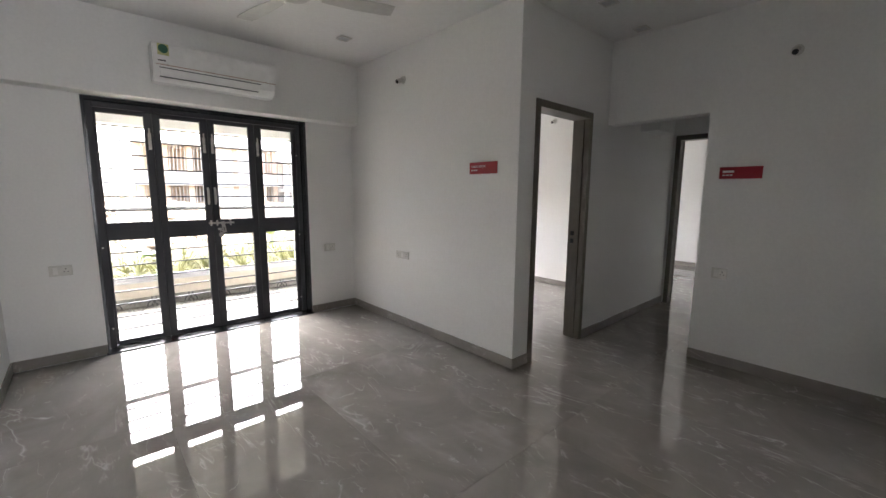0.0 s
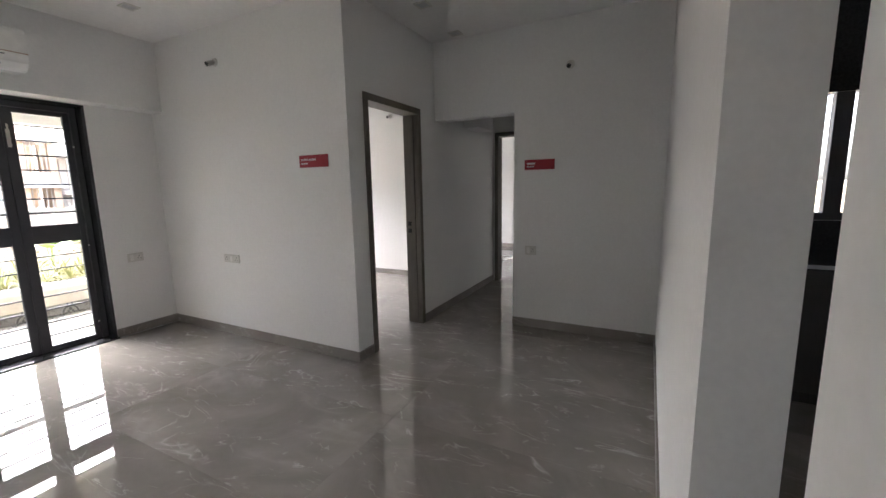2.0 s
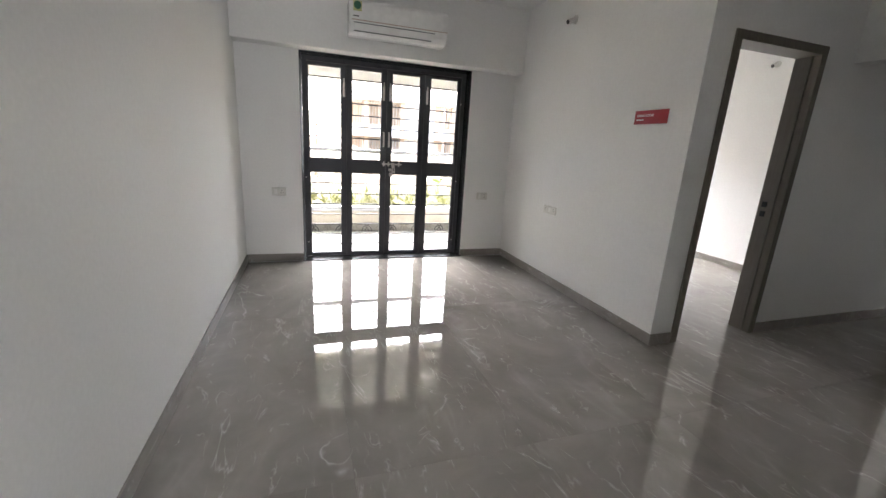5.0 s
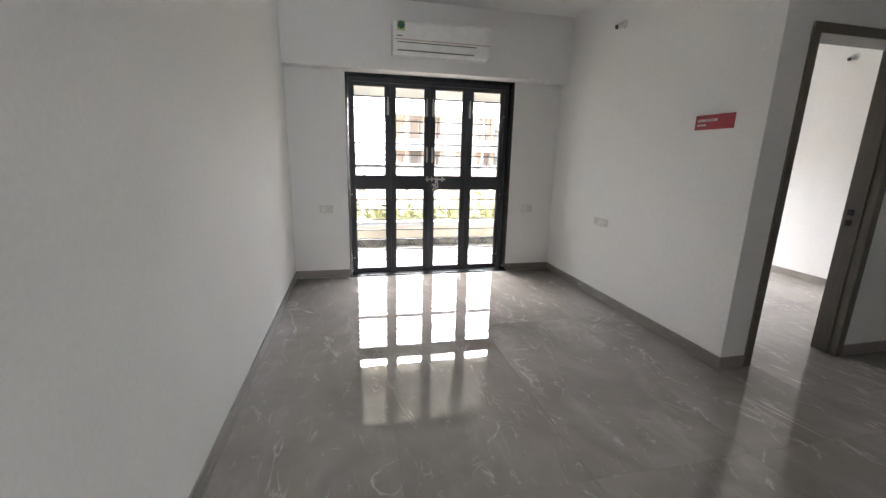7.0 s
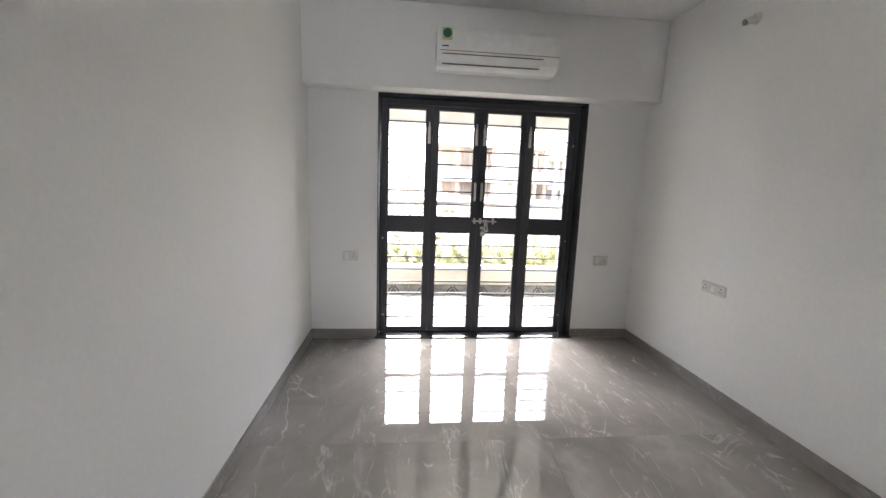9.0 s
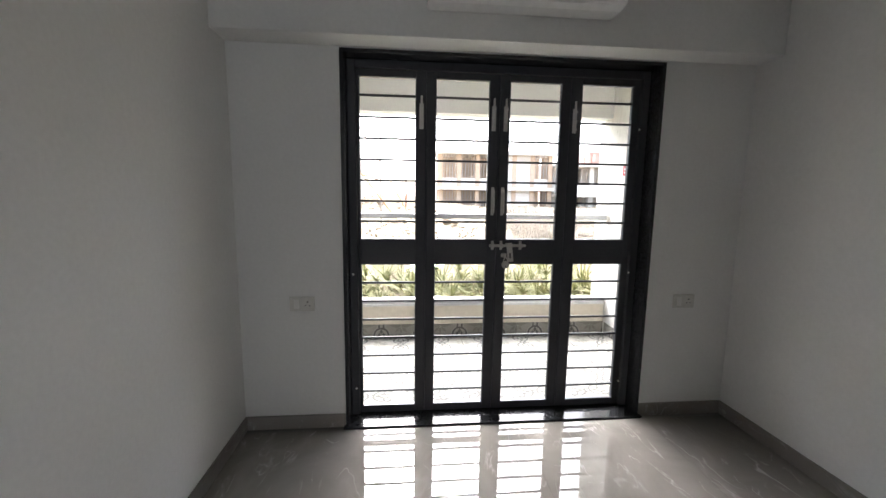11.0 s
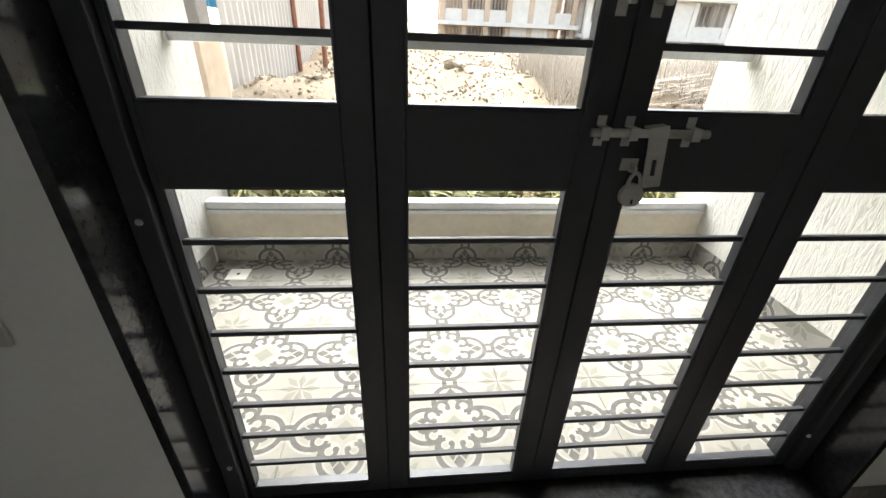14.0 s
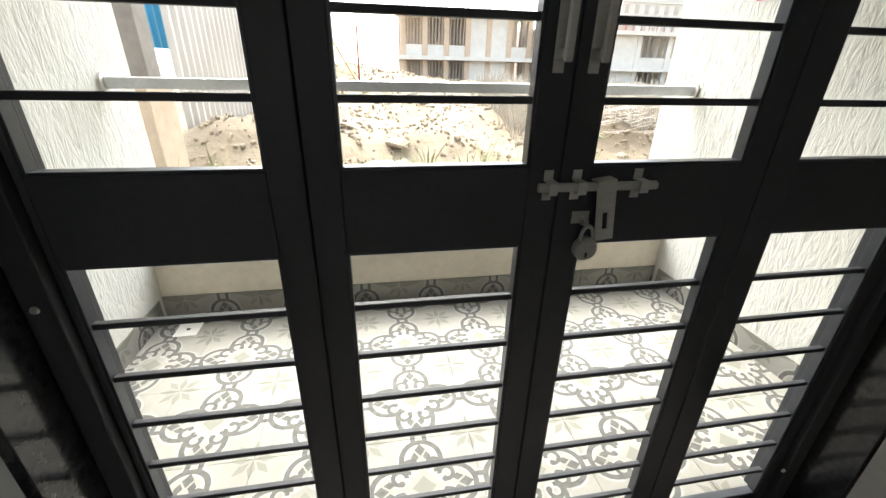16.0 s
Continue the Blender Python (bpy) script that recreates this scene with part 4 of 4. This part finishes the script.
def broad_plant(x, y, h, seed):
    r = random.Random(seed)
    z = ground_height(x, y)
    pl = thing("broadleaf_plant", pose(x, y, z), "broad yellow-green leaves of a young plant", "plant")
    bm = bmesh.new()
    for k in range(5):
        a = r.uniform(0, 6.28)
        add_rod(bm, (0, 0, 0), (0.05 * math.cos(a), 0.05 * math.sin(a), h * 0.7), 0.008, 6)
        blade(bm, (0.05 * math.cos(a), 0.05 * math.sin(a), h * 0.7), (math.cos(a), math.sin(a), 0.9), 0.42, 0.10, 1.3, 7)
    part(finish("leaves", bm, M_LEAF2, True), pl)


broad_plant(1.32, 2.9, 0.98, 3)
broad_plant(3.15, 3.6, 0.85, 5)


# unfinished building opposite
def concrete_frame(x0, x1, y0, y1, floors, h, bays, label, skin, zbase=-0.8, wallbays=(), inner=None):
    b = thing("unfinished_building", pose(x0, y0, zbase), label, "building")
    w, d = x1 - x0, y1 - y0
    for f in range(floors + 1):
        part(boxes("slab", [(-0.3, -0.5, f * h - 0.25, w + 0.3, d, f * h)], skin, 0.01), b)
    for f in range(floors):
        for k in range(bays + 1):
            x = w * k / bays
            for yy in (0, d * 0.5):
                part(boxes("column", [(x - 0.18, yy, f * h, x + 0.18, yy + 0.35, f * h + h - 0.25)], inner or skin), b)
        for k in range(bays):
            xa, xb = w * k / bays + 0.18, w * (k + 1) / bays - 0.18
            if k in wallbays:
                part(boxes("infill_wall", [(xa, 0.05, f * h, xb, 0.25, f * h + h - 0.25)], M_RENDER), b)
            else:
                part(boxes("infill_wall", [(xa, 0.08, f * h, xb, 0.24, f * h + 0.7)], M_RENDER), b)
                bars = bmesh.new()
                for q in range(5):
                    xx = xa + (xb - xa) * (q + 0.5) / 5
                    add_rod(bars, (xx, 0.16, f * h + 0.7), (xx + 0.03, 0.16, f * h + h - 0.25), 0.035, 5)
                part(finish("props", bars, M_CONC), b)
        part(boxes("rear_wall", [(0, d - 0.2, f * h, w, d - 0.01, f * h + h - 0.25)], inner or M_CONC), b)
    rod = None
    for k in range(bays * 4 + 1):
        x = w * k / (bays * 4)
        if rod is None:
            bm = bmesh.new()
            add_rod(bm, (0, 0.2, 0), (0, 0.2, 0.8), 0.03, 5)
            rod = ob = finish("starter_bar", bm, M_RUST)
        else:
            ob = new("starter_bar", rod.data)
        part(ob, b).matrix_basis = Matrix.LocRotScale((x, 0, floors * h), None, (1, 1, 0.7 + 0.3 * (k % 3)))


concrete_frame(3.6, 12.6, 30, 33, 2, 2.8, 6, "unfinished concrete frame building with white infill", M_RENDER, wallbays=(3, 4), inner=M_TAN)
concrete_frame(13.2, 25.5, 29, 32, 2, 2.35, 5, "unfinished white building with barred openings", M_RENDER, wallbays=(2,))


def tower(x, y, w, d, floors, h, cols, mt, label):
    b = thing("distant_tower", pose(x, y, -0.8), label, "building")
    part(boxes("body", [(0, 0, 0, w, d, floors * h)], mt), b)
    win = None
    for f in range(floors):
        for k in range(cols):
            if win is None:
                bm = bmesh.new()
                add_box(bm, 0, -0.06, 0, w * 0.4 / cols, 0.05, h - 1.4)
                win = ob = finish("window", bm, M_CONC)
            else:
                ob = new("window", win.data)
            part(ob, b).location = (w * (k + 0.3) / cols, 0, f * h + 0.9)
    for f in range(1, floors + 1):
        part(boxes("floor_band", [(-0.2, -0.25, f * h - 0.15, w + 0.2, 0.02, f * h)], M_RENDER), b)


tower(38, 78, 13, 10, 4, 2.8, 7, M_BRICK, "distant red brick apartment block")
tower(30, 82, 6, 10, 3, 2.9, 4, M_BRICK, "distant red brick apartment block")
tower(52, 85, 20, 12, 6, 3.0, 9, M_RENDER, "distant white apartment block")

# low hazy hills at the horizon
bm = bmesh.new()
ridge = []
for i in range(121):
    x = -420 + 7 * i
    h = 7 + 5 * noise.noise((x * 0.011, 3.1, 0)) + 2 * noise.noise((x * 0.05, 1.7, 0))
    ridge.append([bm.verts.new((x, 230 - 12 * k, -1 + h * f)) for k, f in ((6, 0), (4, 0.45), (2, 0.8), (0, 1.0), (-3, 0))])
for a, b in zip(ridge, ridge[1:]):
    for k in range(4):
        bm.faces.new((a[k], b[k], b[k + 1], a[k + 1]))
structure(finish("backdrop", bm, M_CONC, True), "low pale hills on the hazy horizon")

# bundled reeds and brushwood beside the building
rv, rf = [], []


def stalk(p, q, r):
    k = len(rv)
    for c, w in ((p, r), (q, r * 0.6)):
        rv.extend((c[0] + w * math.cos(a), c[1] + w * math.sin(a), c[2]) for a in (0.3, 2.4, 4.5))
    rf.extend([[k + j, k + (j + 1) % 3, k + 3 + (j + 1) % 3, k + 3 + j] for j in range(3)] + [[k + 3, k + 4, k + 5]])


for i in range(5000):
    x, y = rnd.uniform(3.1, 9.5), rnd.uniform(4.9, 7.8)
    z = ground_height(x, y)
    h = rnd.uniform(0.2, 0.6)
    stalk((x, y, z - 0.1), (x + rnd.uniform(-.2, .2), y + rnd.uniform(-.2, .2), z + h), rnd.uniform(0.005, 0.012))
for i in range(260):
    x, y = rnd.uniform(3.2, 8), rnd.uniform(4.5, 5.6)
    z = ground_height(x, y) + rnd.uniform(0.02, 0.2)
    a = rnd.uniform(-0.6, 0.6)
    stalk((x, y, z), (x + 0.7 * math.cos(a), y + 0.7 * math.sin(a), z + rnd.uniform(-.08, .15)), 0.012)
reeds = bpy.data.meshes.new("dry_brush")
reeds.from_pydata(rv, [], rf)
reeds.materials.append(M_REED)
tagged(new("dry_brush", reeds), "dry brushwood and stakes on the rubble", "brushwood", kind="stuff")

# ------------------------------------------------------------ floor pieces
floor_ob = structure(boxes("floor", [(-0.15, -7.1, -0.12, 9.15, -0.036, -0.0045), (3.0, -0.036, -0.12, 9.15, 1.0, -0.0045), (-0.15, -0.036, -0.12, DOOR_X0 - 0.011, 0.2, -0.0045), (DOOR_X1 + 0.011, -0.036, -0.12, 3.0, 0.2, -0.0045)], M_GROUT), "polished grey marble-look tile floor")


TW, TL, J = 0.8, 1.6, 0.0012
tile_meshes = {}
for i in range(12):
    for j in range(6):
        x0, y0 = -0.02 + TW * i, -7.9 + TL * j + 0.0
        x1, y1 = min(x0 + TW, 9.05), min(y0 + TL, 1.0)
        y0c = max(y0, -7.0)
        if x0 < 2.95 and y1 > -0.036:
            y1 = -0.0365
        w, d = x1 - x0 - J, y1 - y0c - J
        if w <= 0.02 or d <= 0.02:
            continue
        key = (round(w, 4), round(d, 4))
        if key not in tile_meshes:
            bm = bmesh.new()
            add_box(bm, 0, 0, -0.004, w, d, 0.0)
            me = bpy.data.meshes.new("tile")
            bmesh.ops.recalc_face_normals(bm, faces=bm.faces)
            bm.to_mesh(me)
            bm.free()
            me.materials.append(M_FLOOR)
            tile_meshes[key] = me
        t = new("tile", tile_meshes[key])
        t.location = (x0, y0c, 0)
        t.parent = floor_ob

# printed balcony tiles
P = 0.378
bfloor = structure(boxes("balcony_floor", [(BX0, 0.1665, -0.0165, BX1, BY + 0.007, -0.0045)], M_GROUT), "balcony floor of printed grey and white cement tiles")
for i in range(-4, 7):
    for j in range(-4, 3):
        cx, cy = 1.052 + P * (i + 0.5), 0.905 + P * (j + 0.5)
        a, b = max(cx - P / 2, BX0) - cx, min(cx + P / 2, BX1) - cx
        c, d = max(cy - P / 2, 0.17) - cy, min(cy + P / 2, BY - 0.001) - cy
        if b - a < 0.02 or d - c < 0.02:
            continue
        key = ("b", round(a, 3), round(b, 3), round(c, 3), round(d, 3))
        if key not in tile_meshes:
            bm = bmesh.new()
            add_box(bm, a + 0.0008, c + 0.0008, -0.004, b - 0.0008, d - 0.0008, 0.0)
            me = bpy.data.meshes.new("tile")
            bmesh.ops.recalc_face_normals(bm, faces=bm.faces)
            bm.to_mesh(me)
            bm.free()
            me.materials.append(M_TILE)
            tile_meshes[key] = me
        t = new("tile", tile_meshes[key])
        t.location = (cx, cy, 0)
        t.parent = bfloor
# printed skirting: strips of the same tile set upright
skirt = structure(boxes("balcony_skirting", [(BX0, BY + 0.0075, -0.01, BX1, BY + 0.0079, 0.06)], M_GROUT), "printed tile skirting of the balcony")
for i in range(-4, 7):
    cx = 1.052 + P * i
    a, b = max(cx - P / 2, BX0) - cx, min(cx + P / 2, BX1) - cx
    if b - a < 0.03:
        continue
    bm = bmesh.new()
    add_box(bm, a + 0.0008, 0.10, -0.003, b - 0.0008, 0.212, 0.003)
    t = part(finish("tile", bm, M_TILE2), skirt)
    t.matrix_basis = pose(cx, BY + 0.003, -0.1, 90, 0, 0)
for sx, side in ((BX0 + 0.004, 90), (BX1 - 0.004, -90)):
    for j in range(-2, 3):
        cy = 0.905 + P * j
        bm = bmesh.new()
        lo, hi = max(cy - P / 2, 0.21), min(cy + P / 2, BY - 0.003)
        if hi - lo < 0.05:
            continue
        h = (hi - lo) / 2
        add_box(bm, -h, 0.10, -0.003, h, 0.212, 0.003)
        t = part(finish("tile", bm, M_TILE2), skirt)
        t.matrix_basis = pose(sx, (lo + hi) / 2, -0.1, 0, 0, side) @ pose(0, 0, 0, 90, 0, 0)
